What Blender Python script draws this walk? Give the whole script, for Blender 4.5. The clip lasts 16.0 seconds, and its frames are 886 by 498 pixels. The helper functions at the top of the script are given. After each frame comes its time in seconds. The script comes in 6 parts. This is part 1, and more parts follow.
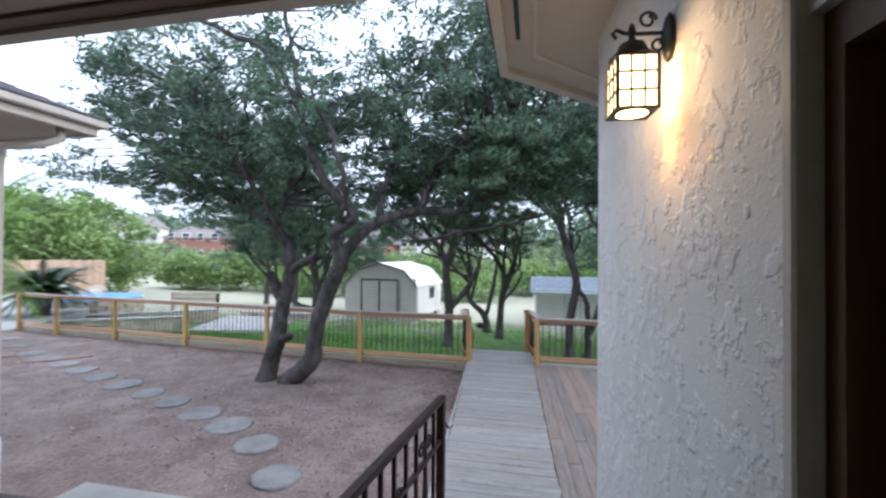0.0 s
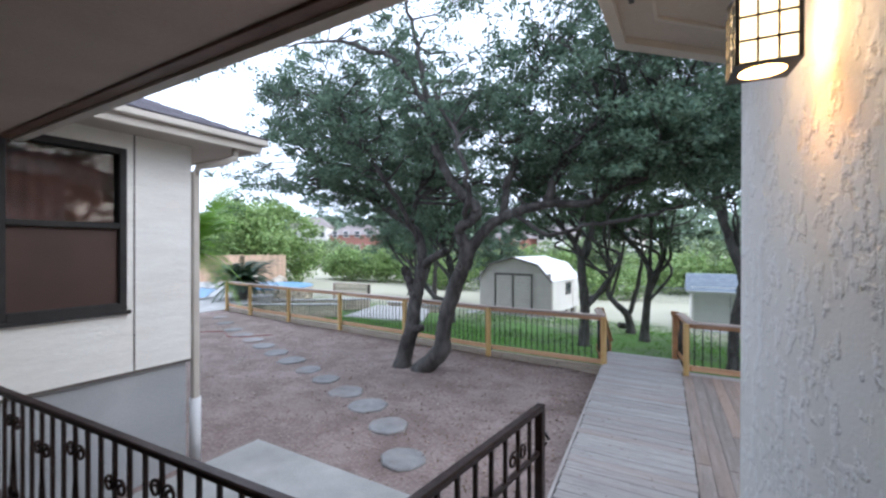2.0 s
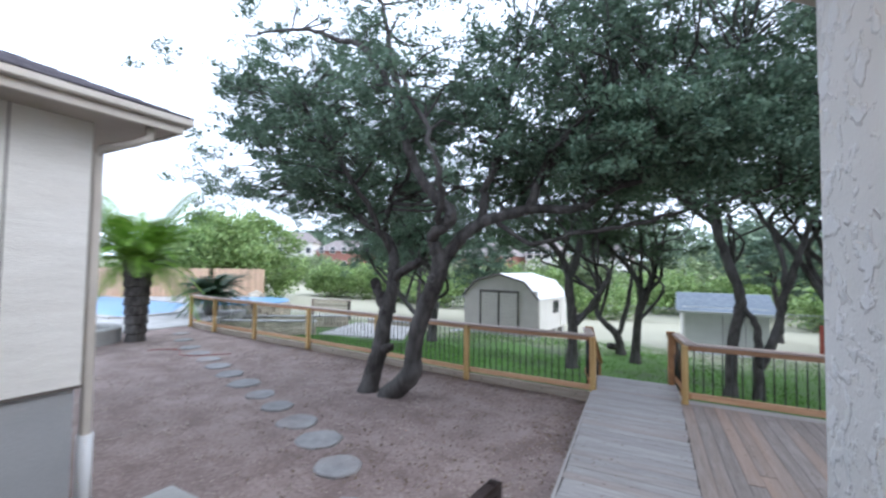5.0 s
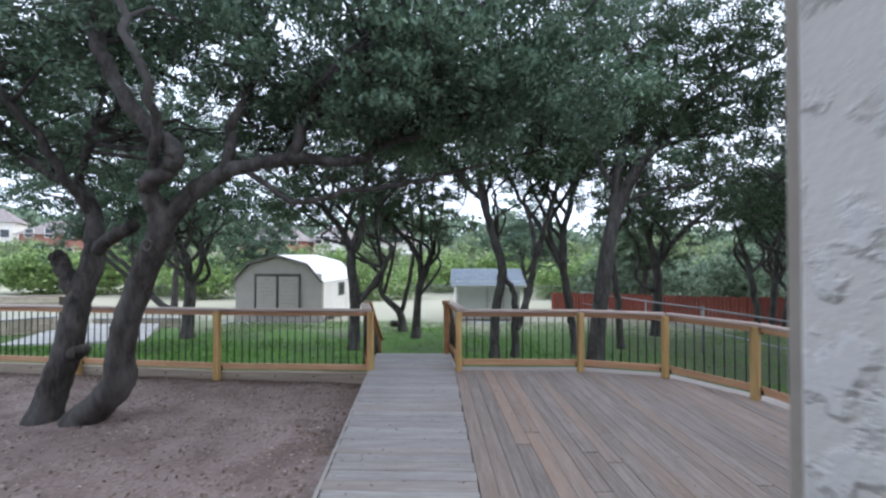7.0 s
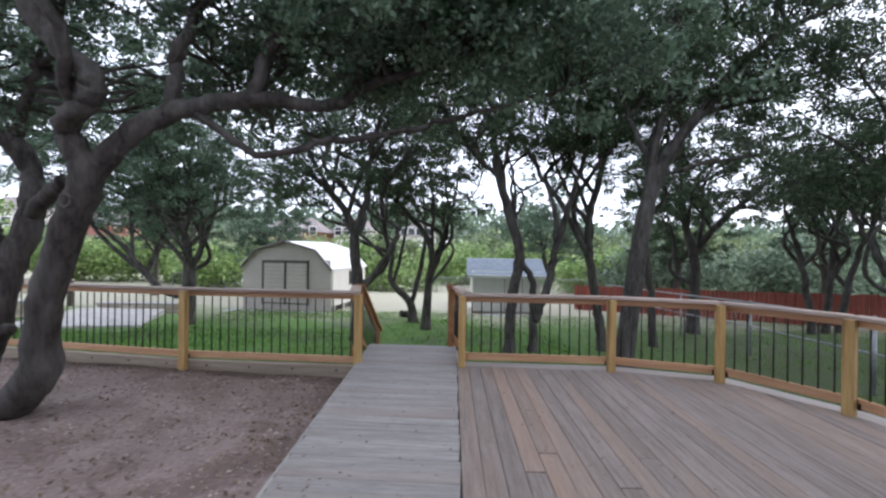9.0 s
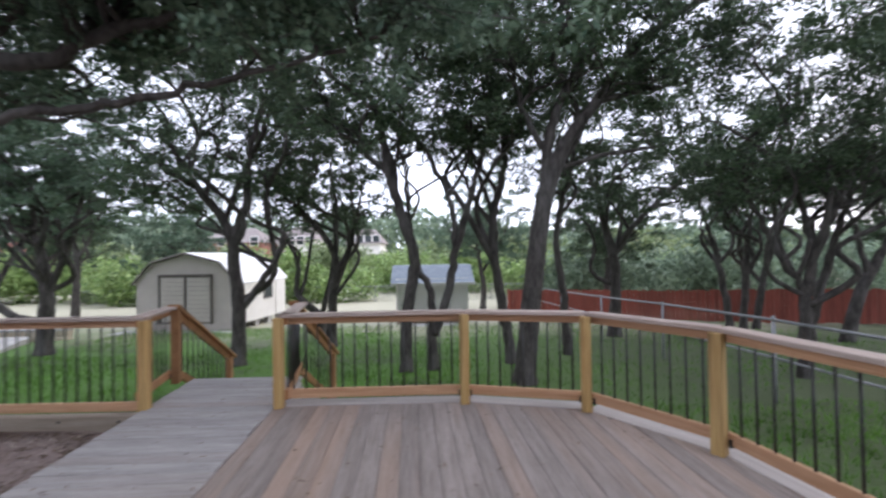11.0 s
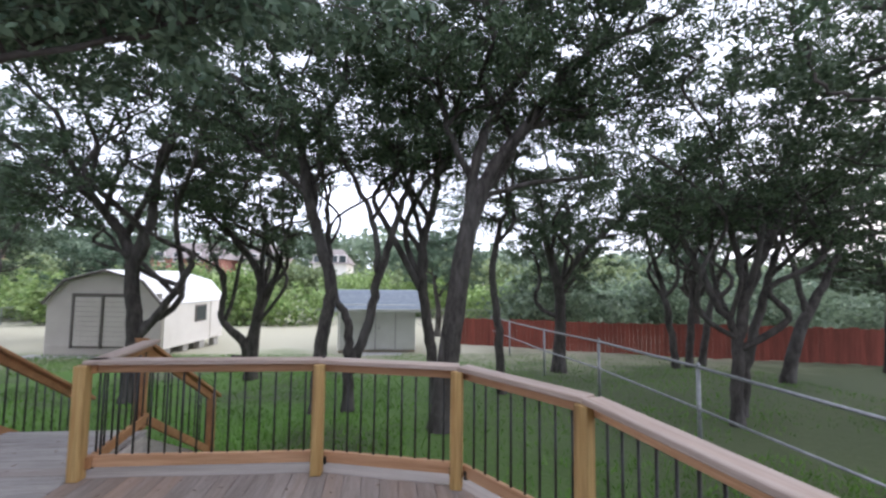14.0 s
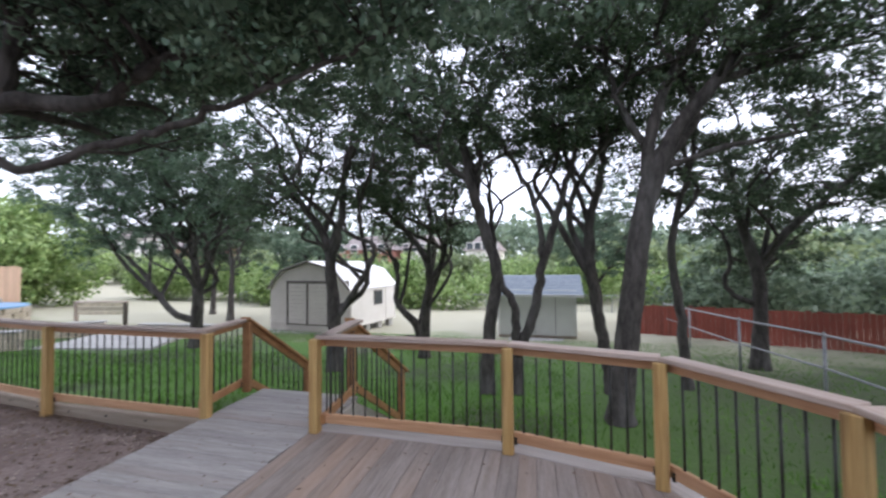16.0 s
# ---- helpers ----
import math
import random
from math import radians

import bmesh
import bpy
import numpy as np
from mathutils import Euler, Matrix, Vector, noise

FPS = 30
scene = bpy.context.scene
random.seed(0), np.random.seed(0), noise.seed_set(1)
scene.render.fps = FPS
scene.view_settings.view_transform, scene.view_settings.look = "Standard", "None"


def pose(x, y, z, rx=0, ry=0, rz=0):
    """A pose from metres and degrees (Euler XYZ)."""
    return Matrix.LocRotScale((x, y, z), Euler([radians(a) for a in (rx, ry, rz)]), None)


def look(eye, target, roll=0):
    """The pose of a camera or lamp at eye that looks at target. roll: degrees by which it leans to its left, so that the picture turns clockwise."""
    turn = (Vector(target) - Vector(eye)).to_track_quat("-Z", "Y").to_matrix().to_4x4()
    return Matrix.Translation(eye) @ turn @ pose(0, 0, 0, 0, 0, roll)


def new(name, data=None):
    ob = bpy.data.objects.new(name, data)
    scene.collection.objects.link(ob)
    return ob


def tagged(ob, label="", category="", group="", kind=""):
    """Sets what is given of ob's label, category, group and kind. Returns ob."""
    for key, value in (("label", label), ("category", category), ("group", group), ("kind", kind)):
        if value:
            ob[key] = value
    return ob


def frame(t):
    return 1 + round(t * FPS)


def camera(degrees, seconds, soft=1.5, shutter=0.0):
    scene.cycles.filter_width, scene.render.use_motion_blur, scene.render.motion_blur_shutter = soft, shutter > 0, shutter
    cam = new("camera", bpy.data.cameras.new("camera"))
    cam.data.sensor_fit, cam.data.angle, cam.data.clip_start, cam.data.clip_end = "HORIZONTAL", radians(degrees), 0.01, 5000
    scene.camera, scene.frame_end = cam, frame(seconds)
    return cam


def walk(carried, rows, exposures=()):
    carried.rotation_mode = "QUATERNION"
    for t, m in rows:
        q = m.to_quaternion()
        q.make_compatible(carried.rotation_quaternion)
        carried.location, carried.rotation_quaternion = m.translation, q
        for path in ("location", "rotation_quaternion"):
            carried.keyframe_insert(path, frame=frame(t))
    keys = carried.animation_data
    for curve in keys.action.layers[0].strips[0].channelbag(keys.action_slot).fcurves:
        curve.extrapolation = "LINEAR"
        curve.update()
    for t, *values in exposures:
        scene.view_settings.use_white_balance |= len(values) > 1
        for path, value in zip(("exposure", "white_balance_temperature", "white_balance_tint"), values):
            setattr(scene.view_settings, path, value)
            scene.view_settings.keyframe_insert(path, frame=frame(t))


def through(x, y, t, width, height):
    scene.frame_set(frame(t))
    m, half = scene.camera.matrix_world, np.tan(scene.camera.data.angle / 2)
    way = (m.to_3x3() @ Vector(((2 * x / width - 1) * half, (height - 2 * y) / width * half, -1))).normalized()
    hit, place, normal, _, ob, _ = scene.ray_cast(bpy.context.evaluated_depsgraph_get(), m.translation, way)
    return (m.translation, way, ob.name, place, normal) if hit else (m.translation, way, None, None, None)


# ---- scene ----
cam = camera(93.2, 16.0, soft=2.4, shutter=0.5)
PATH = [
    (0, (0.397, -0.296, 2.133), (-0.018, 1.66, 2.161), 0.5),
    (0.5, (0.523, -0.183, 2.143), (-0.12, 1.711, 2.135), 0.5),
    (1, (0.604, -0.131, 2.159), (-0.157, 1.718, 2.127), 0.1),
    (1.5, (0.592, -0.125, 2.15), (-0.285, 1.672, 2.147), 0.0),
    (2, (0.572, -0.137, 2.156), (-0.448, 1.583, 2.152), 0.1),
    (2.5, (0.555, -0.148, 2.15), (-0.543, 1.524, 2.131), -0.1),
    (3, (0.544, -0.164, 2.14), (-0.623, 1.46, 2.094), 0.0),
    (3.2, (0.535, -0.145, 2.143), (-0.647, 1.467, 2.088), 0.2),
    (5.3, (0.407, 0.905, 2.015), (-0.443, 2.712, 2.134), 0.7),
    (5.5, (0.416, 1.045, 2.013), (-0.311, 2.904, 2.14), -0.0),
    (6, (0.418, 1.339, 1.934), (-0.043, 3.285, 1.986), -0.1),
    (6.5, (0.413, 1.561, 1.821), (0.158, 3.545, 1.813), 1.2),
    (7, (0.399, 1.803, 1.738), (0.356, 3.802, 1.765), -0.0),
    (7.5, (0.432, 2.024, 1.642), (0.385, 4.021, 1.729), 0.1),
    (8, (0.451, 2.283, 1.511), (0.338, 4.28, 1.532), 0.4),
    (8.2, (0.442, 2.398, 1.471), (0.32, 4.394, 1.453), 0.4),
    (10.3, (1.489, 3.639, 1.458), (1.318, 5.631, 1.498), 1.3),
    (10.5, (1.652, 3.746, 1.458), (1.517, 5.741, 1.47), 0.8),
    (11, (2.019, 3.965, 1.456), (2.067, 5.964, 1.487), -1.0),
    (11.5, (2.369, 4.138, 1.48), (2.623, 6.119, 1.594), 2.0),
    (12, (2.635, 4.326, 1.482), (3.015, 6.289, 1.54), 1.7),
    (12.5, (2.844, 4.462, 1.544), (3.229, 6.422, 1.651), 1.5),
    (13, (2.984, 4.507, 1.581), (3.291, 6.476, 1.747), 1.1),
    (13.5, (3.027, 4.522, 1.583), (3.273, 6.501, 1.738), 1.2),
    (14, (3.008, 4.537, 1.59), (3.178, 6.525, 1.727), 0.7),
    (14.5, (2.95, 4.542, 1.588), (2.961, 6.539, 1.712), 0.6),
    (15, (2.884, 4.551, 1.589), (2.723, 6.542, 1.689), -0.3),
    (15.5, (2.812, 4.576, 1.584), (2.472, 6.545, 1.669), -0.6),
    (16, (2.733, 4.558, 1.58), (2.207, 6.486, 1.648), -0.6),
]
EXPOSURES = [(0, 0.39, 6050, 11), (3.2, 0.37, 6000, 11), (5.3, 0.33, 6050, 11), (8.2, 0.17, 6350, 13), (10.3, 0.21, 6550, 17), (16, 0.23, 6550, 17)]
walk(cam, [(t, look(eye, target, roll)) for t, eye, target, roll in PATH], EXPOSURES)

# ---- light ----
world = bpy.data.worlds.new("dusk_sky")
scene.world = world
world.use_nodes = True
wn = world.node_tree.nodes
wl = world.node_tree.links
sky = wn.new("ShaderNodeTexSky")
sky.sky_type = "NISHITA"
sky.sun_disc = False
sky.sun_elevation = radians(14)
sky.sun_rotation = radians(69)
sky.dust_density = 3.0
sky.air_density = 1.0
haze = wn.new("ShaderNodeMixRGB")
haze.inputs[0].default_value = 0.85
haze.inputs[2].default_value = (11.9, 13.2, 15.6, 1)
wl.new(sky.outputs[0], haze.inputs[1])
wl.new(haze.outputs[0], wn["Background"].inputs[0])
wn["Background"].inputs[1].default_value = 0.15
sun = new("sun", bpy.data.lights.new("sun", "SUN"))
sun.data.energy, sun.data.angle, sun.data.color = 0.9, radians(30), (1.0, 0.95, 0.9)
sun.matrix_world = look((13, 9, 11), (0, 4, 0))


# ---- materials ----
def material(name):
    m = bpy.data.materials.new(name)
    m.use_nodes = True
    return m, m.node_tree.nodes, m.node_tree.links, m.node_tree.nodes["Principled BSDF"]


def surf(name, dark, light, scale=6.0, rough=0.8, bump=0.2, fine=60.0, stretch=(1, 1, 1), stain=None, stain_scale=1.2,
         stain_amount=0.5, vary=0.0, metal=0.0, depth=0.01, local=True, contrast=(0.35, 0.65)):
    """A matt or glossy surface: broad and fine variation between two colours, a stain colour, relief."""
    m, n, l, p = material(name)
    tc = n.new("ShaderNodeTexCoord")
    mp = n.new("ShaderNodeMapping")
    mp.inputs["Scale"].default_value = stretch
    info = n.new("ShaderNodeObjectInfo")
    off = n.new("ShaderNodeVectorMath")
    off.operation = "SCALE"
    off.inputs[0].default_value = (37.0, 17.0, 53.0)
    l.new(info.outputs["Random"], off.inputs["Scale"])
    if vary > 0:
        l.new(off.outputs[0], mp.inputs["Location"])
    l.new(tc.outputs["Object"], mp.inputs["Vector"])
    a = n.new("ShaderNodeTexNoise")
    a.inputs["Scale"].default_value, a.inputs["Detail"].default_value = scale, 6
    l.new(mp.outputs[0], a.inputs["Vector"])
    b = n.new("ShaderNodeTexNoise")
    b.inputs["Scale"].default_value, b.inputs["Detail"].default_value = fine, 4
    l.new(mp.outputs[0], b.inputs["Vector"])
    ramp = n.new("ShaderNodeMapRange")
    ramp.inputs["From Min"].default_value, ramp.inputs["From Max"].default_value = contrast
    addn = n.new("ShaderNodeMath")
    addn.operation = "MULTIPLY_ADD"
    addn.inputs[1].default_value = 0.4
    l.new(b.outputs["Fac"], addn.inputs[0])
    sc = n.new("ShaderNodeMath")
    sc.operation = "MULTIPLY"
    sc.inputs[1].default_value = 0.6
    l.new(a.outputs["Fac"], sc.inputs[0])
    l.new(sc.outputs[0], addn.inputs[2])
    l.new(addn.outputs[0], ramp.inputs["Value"])
    mix = n.new("ShaderNodeMixRGB")
    mix.inputs[1].default_value, mix.inputs[2].default_value = (*dark, 1), (*light, 1)
    l.new(ramp.outputs[0], mix.inputs[0])
    out = mix.outputs[0]
    if stain:
        s = n.new("ShaderNodeTexNoise")
        s.inputs["Scale"].default_value, s.inputs["Detail"].default_value = stain_scale, 5
        l.new(mp.outputs[0], s.inputs["Vector"])
        r2 = n.new("ShaderNodeMapRange")
        r2.inputs["From Min"].default_value, r2.inputs["From Max"].default_value = 0.48, 0.72
        r2.inputs["To Max"].default_value = stain_amount
        l.new(s.outputs["Fac"], r2.inputs["Value"])
        mx = n.new("ShaderNodeMixRGB")
        mx.inputs[2].default_value = (*stain, 1)
        l.new(r2.outputs[0], mx.inputs[0])
        l.new(out, mx.inputs[1])
        out = mx.outputs[0]
    if vary > 0:
        hsv = n.new("ShaderNodeHueSaturation")
        mr = n.new("ShaderNodeMapRange")
        mr.inputs["To Min"].default_value, mr.inputs["To Max"].default_value = 1 - vary, 1 + vary
        l.new(info.outputs["Random"], mr.inputs["Value"])
        l.new(mr.outputs[0], hsv.inputs["Value"])
        l.new(out, hsv.inputs["Color"])
        out = hsv.outputs[0]
    l.new(out, p.inputs["Base Color"])
    p.inputs["Roughness"].default_value = rough
    p.inputs["Metallic"].default_value = metal
    if bump > 0:
        bp = n.new("ShaderNodeBump")
        bp.inputs["Strength"].default_value, bp.inputs["Distance"].default_value = bump, depth
        l.new(addn.outputs[0], bp.inputs["Height"])
        l.new(bp.outputs[0], p.inputs["Normal"])
    return m


def leafy(name, dark, light, through=0.25, rough=0.55):
    """Leaves: each island its own green; a part of the light passes through."""
    m, n, l, p = material(name)
    g = n.new("ShaderNodeNewGeometry")
    mix = n.new("ShaderNodeMixRGB")
    mix.inputs[1].default_value, mix.inputs[2].default_value = (*dark, 1), (*light, 1)
    l.new(g.outputs["Random Per Island"], mix.inputs[0])
    tc = n.new("ShaderNodeTexCoord")
    no = n.new("ShaderNodeTexNoise")
    no.inputs["Scale"].default_value = 0.9
    l.new(tc.outputs["Object"], no.inputs["Vector"])
    hsv = n.new("ShaderNodeHueSaturation")
    mr = n.new("ShaderNodeMapRange")
    mr.inputs["From Min"].default_value, mr.inputs["From Max"].default_value = 0.3, 0.7
    mr.inputs["To Min"].default_value, mr.inputs["To Max"].default_value = 0.7, 1.3
    l.new(no.outputs["Fac"], mr.inputs["Value"])
    l.new(mr.outputs[0], hsv.inputs["Value"])
    l.new(mix.outputs[0], hsv.inputs["Color"])
    l.new(hsv.outputs[0], p.inputs["Base Color"])
    p.inputs["Roughness"].default_value = rough
    tr = n.new("ShaderNodeBsdfTranslucent")
    l.new(hsv.outputs[0], tr.inputs["Color"])
    ms = n.new("ShaderNodeMixShader")
    ms.inputs[0].default_value = through
    l.new(p.outputs[0], ms.inputs[1])
    l.new(tr.outputs[0], ms.inputs[2])
    l.new(ms.outputs[0], n["Material Output"].inputs["Surface"])
    return m


def stucco(name, dark, light, relief):
    """Hand-trowelled plaster: smooth patches, torn short ridges, fine sand and soft stains."""
    m, n, l, p = material(name)
    tc = n.new("ShaderNodeTexCoord")
    warp = n.new("ShaderNodeTexNoise")
    warp.inputs["Scale"].default_value, warp.inputs["Detail"].default_value = 5, 3
    l.new(tc.outputs["Object"], warp.inputs["Vector"])
    sep = n.new("ShaderNodeVectorMath")
    sep.operation = "MULTIPLY_ADD"
    sep.inputs[1].default_value = (0.04, 0.04, 0.04)
    l.new(warp.outputs["Color"], sep.inputs[0])
    l.new(tc.outputs["Object"], sep.inputs[2])
    a = n.new("ShaderNodeTexNoise")
    a.inputs["Scale"].default_value, a.inputs["Detail"].default_value, a.inputs["Roughness"].default_value = 15, 5, 0.58
    l.new(sep.outputs[0], a.inputs["Vector"])
    flat = n.new("ShaderNodeMapRange")
    flat.interpolation_type = "SMOOTHSTEP"
    flat.inputs["From Min"].default_value, flat.inputs["From Max"].default_value = 0.72, 0.84
    drift = n.new("ShaderNodeTexNoise")
    drift.inputs["Scale"].default_value, drift.inputs["Detail"].default_value = 6.0, 4
    l.new(tc.outputs["Object"], drift.inputs["Vector"])
    lift = n.new("ShaderNodeMath")
    lift.operation = "MULTIPLY_ADD"
    lift.inputs[1].default_value = 0.45
    l.new(drift.outputs["Fac"], lift.inputs[0])
    l.new(a.outputs["Fac"], lift.inputs[2])
    l.new(lift.outputs[0], flat.inputs["Value"])
    b = n.new("ShaderNodeTexNoise")
    b.inputs["Scale"].default_value, b.inputs["Detail"].default_value = 90, 5
    l.new(tc.outputs["Object"], b.inputs["Vector"])
    h = n.new("ShaderNodeMath")
    h.operation = "MULTIPLY_ADD"
    h.inputs[1].default_value = 0.22
    l.new(b.outputs["Fac"], h.inputs[0])
    l.new(flat.outputs[0], h.inputs[2])
    c = n.new("ShaderNodeTexNoise")
    c.inputs["Scale"].default_value, c.inputs["Detail"].default_value = 2.6, 7
    l.new(tc.outputs["Object"], c.inputs["Vector"])
    r = n.new("ShaderNodeMapRange")
    r.inputs["From Min"].default_value, r.inputs["From Max"].default_value = 0.3, 0.7
    l.new(c.outputs["Fac"], r.inputs["Value"])
    mix = n.new("ShaderNodeMixRGB")
    mix.inputs[1].default_value, mix.inputs[2].default_value = (*dark, 1), (*light, 1)
    l.new(r.outputs[0], mix.inputs[0])
    # Pits get a slightly darker, warmer tint: crevice shade put into the colour.
    pit = n.new("ShaderNodeMixRGB")
    pit.blend_type = "MULTIPLY"
    pit.inputs[2].default_value = (0.97, 0.955, 0.93, 1)
    inv = n.new("ShaderNodeMath")
    inv.operation = "SUBTRACT"
    inv.inputs[0].default_value = 1.0
    l.new(flat.outputs[0], inv.inputs[1])
    l.new(inv.outputs[0], pit.inputs[0])
    l.new(mix.outputs[0], pit.inputs[1])
    l.new(pit.outputs[0], p.inputs["Base Color"])
    p.inputs["Roughness"].default_value = 0.9
    bp = n.new("ShaderNodeBump")
    bp.inputs["Strength"].default_value, bp.inputs["Distance"].default_value = relief, 0.012
    l.new(h.outputs[0], bp.inputs["Height"])
    l.new(bp.outputs[0], p.inputs["Normal"])
    return m


def ground_material():
    """Mown green lawn near, dry pale grass farther off, with bare patches and tree shade painted in towards +x."""
    m, n, l, p = material("grass_ground")
    tc = n.new("ShaderNodeTexCoord")
    sep = n.new("ShaderNodeSeparateXYZ")
    l.new(tc.outputs["Object"], sep.inputs[0])
    big = n.new("ShaderNodeTexNoise")
    big.inputs["Scale"].default_value, big.inputs["Detail"].default_value = 0.5, 6
    l.new(tc.outputs["Object"], big.inputs["Vector"])
    fine = n.new("ShaderNodeTexNoise")
    fine.inputs["Scale"].default_value, fine.inputs["Detail"].default_value = 14, 6
    l.new(tc.outputs["Object"], fine.inputs["Vector"])
    green = n.new("ShaderNodeMixRGB")
    green.inputs[1].default_value, green.inputs[2].default_value = (0.045, 0.115, 0.014, 1), (0.1, 0.21, 0.032, 1)
    l.new(fine.outputs["Fac"], green.inputs[0])
    bare = n.new("ShaderNodeMixRGB")
    # One dark olive serves the bare patches and the painted tree shade.
    bare.inputs[2].default_value = (0.048, 0.052, 0.028, 1)
    rb = n.new("ShaderNodeMapRange")
    rb.inputs["From Min"].default_value, rb.inputs["From Max"].default_value = 0.46, 0.66
    rb.inputs["To Max"].default_value = 0.8
    l.new(big.outputs["Fac"], rb.inputs["Value"])
    # Darkens the lawn towards +x: tree shade painted in along with worn ground.
    worn_shade = n.new("ShaderNodeMapRange")
    worn_shade.inputs["From Min"].default_value, worn_shade.inputs["From Max"].default_value = 1.5, 6.5
    worn_shade.inputs["To Max"].default_value = 0.75
    l.new(sep.outputs["X"], worn_shade.inputs["Value"])
    most = n.new("ShaderNodeMath")
    most.operation = "MAXIMUM"
    l.new(worn_shade.outputs[0], most.inputs[0])
    l.new(rb.outputs[0], most.inputs[1])
    l.new(most.outputs[0], bare.inputs[0])
    l.new(green.outputs[0], bare.inputs[1])
    far = n.new("ShaderNodeMath")
    far.operation = "MULTIPLY_ADD"
    far.inputs[1].default_value = 7.0
    l.new(big.outputs["Fac"], far.inputs[0])
    l.new(sep.outputs["Y"], far.inputs[2])
    rf = n.new("ShaderNodeMapRange")
    rf.inputs["From Min"].default_value, rf.inputs["From Max"].default_value = 19.5, 24.5
    l.new(far.outputs[0], rf.inputs["Value"])
    dry = n.new("ShaderNodeMixRGB")
    dry.inputs[2].default_value = (0.4, 0.38, 0.28, 1)
    l.new(rf.outputs[0], dry.inputs[0])
    l.new(bare.outputs[0], dry.inputs[1])
    l.new(dry.outputs[0], p.inputs["Base Color"])
    p.inputs["Roughness"].default_value = 0.95
    bp = n.new("ShaderNodeBump")
    bp.inputs["Strength"].default_value, bp.inputs["Distance"].default_value = 0.6, 0.03
    l.new(fine.outputs["Fac"], bp.inputs["Height"])
    l.new(bp.outputs[0], p.inputs["Normal"])
    return m


def plain(name, colour, rough=0.5, metal=0.0, emit=0.0):
    m, n, l, p = material(name)
    p.inputs["Base Color"].default_value = (*colour, 1)
    p.inputs["Roughness"].default_value, p.inputs["Metallic"].default_value = rough, metal
    if emit:
        p.inputs["Emission Color"].default_value = (*colour, 1)
        p.inputs["Emission Strength"].default_value = emit
    return m


def glass(name, tint=(0.9, 0.95, 0.95), rough=0.02):
    m, n, l, p = material(name)
    p.inputs["Base Color"].default_value = (*tint, 1)
    p.inputs["Roughness"].default_value = rough
    p.inputs["Transmission Weight"].default_value = 1.0
    p.inputs["IOR"].default_value = 1.45
    return m


GRASS = ground_material()
DIRT = surf("bare_dirt", (0.2, 0.145, 0.128), (0.345, 0.268, 0.244), 2.2, 0.95, 1.0, 24, stain=(0.17, 0.13, 0.115), stain_scale=1.1, stain_amount=0.5, depth=0.04, contrast=(0.41, 0.6))
STONE = surf("stepping_stone", (0.2, 0.195, 0.195), (0.34, 0.33, 0.325), 5, 0.9, 0.4, 70, vary=0.15, stain=(0.3, 0.22, 0.19), stain_amount=0.6)
PEBBLE = surf("pebble", (0.25, 0.19, 0.16), (0.5, 0.42, 0.37), 3, 0.9, 0.2, 30)
CONCRETE = surf("concrete", (0.34, 0.335, 0.32), (0.5, 0.485, 0.46), 2.5, 0.9, 0.8, 70, stain=(0.25, 0.24, 0.22), stain_amount=0.5)
FOUNDATION = surf("grey_foundation", (0.35, 0.36, 0.37), (0.45, 0.46, 0.47), 1.5, 0.85, 0.25, 60, stain=(0.28, 0.29, 0.3), stain_amount=0.5)
STUCCO = stucco("stucco_cream", (0.7, 0.69, 0.67), (0.78, 0.77, 0.76), 0.6)
PANEL = surf("panel_siding", (0.8, 0.78, 0.73), (0.87, 0.85, 0.8), 3, 0.8, 0.9, 22, stain=(0.7, 0.66, 0.6), stain_amount=0.3, stretch=(1, 1, 5))
TRIM = surf("trim_paint", (0.52, 0.47, 0.41), (0.6, 0.55, 0.48), 4, 0.6, 0.1, 60, stain=(0.4, 0.35, 0.3), stain_amount=0.3)
SOFFIT = surf("soffit_paint", (0.44, 0.39, 0.33), (0.52, 0.46, 0.4), 3, 0.7, 0.1, 50)
BROWN = surf("brown_trim", (0.1, 0.053, 0.035), (0.17, 0.092, 0.06), 6, 0.5, 0.15, 60, stretch=(1, 1, 0.15))
EAVEPAINT = surf("brown_eave_paint", (0.44, 0.345, 0.285), (0.52, 0.415, 0.35), 3, 0.7, 0.15, 50, stain=(0.26, 0.19, 0.15), stain_amount=0.4)
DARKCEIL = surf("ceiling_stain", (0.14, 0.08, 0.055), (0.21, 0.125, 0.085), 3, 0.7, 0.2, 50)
SHINGLE = surf("asphalt_shingle", (0.07, 0.065, 0.08), (0.16, 0.145, 0.165), 8, 0.9, 0.5, 90, vary=0.2)
SHINGLE2 = surf("grey_shingle", (0.2, 0.24, 0.28), (0.32, 0.36, 0.4), 6, 0.9, 0.4, 80, vary=0.1)
DECKGREY = surf("weathered_board", (0.27, 0.252, 0.242), (0.44, 0.415, 0.4), 4, 0.8, 0.7, 22, stretch=(0.6, 7, 7), vary=0.07, stain=(0.3, 0.22, 0.17), stain_scale=0.35, stain_amount=0.4)
DECKBROWN = surf("brown_board", (0.2, 0.167, 0.15), (0.35, 0.294, 0.266), 4, 0.78, 0.7, 22, stretch=(0.6, 7, 7), vary=0.12, stain=(0.4, 0.25, 0.17), stain_scale=0.3, stain_amount=0.5)
RIMBOARD = surf("rim_board", (0.36, 0.325, 0.3), (0.52, 0.475, 0.445), 3, 0.8, 0.5, 18, stretch=(0.35, 9, 9), vary=0.12)
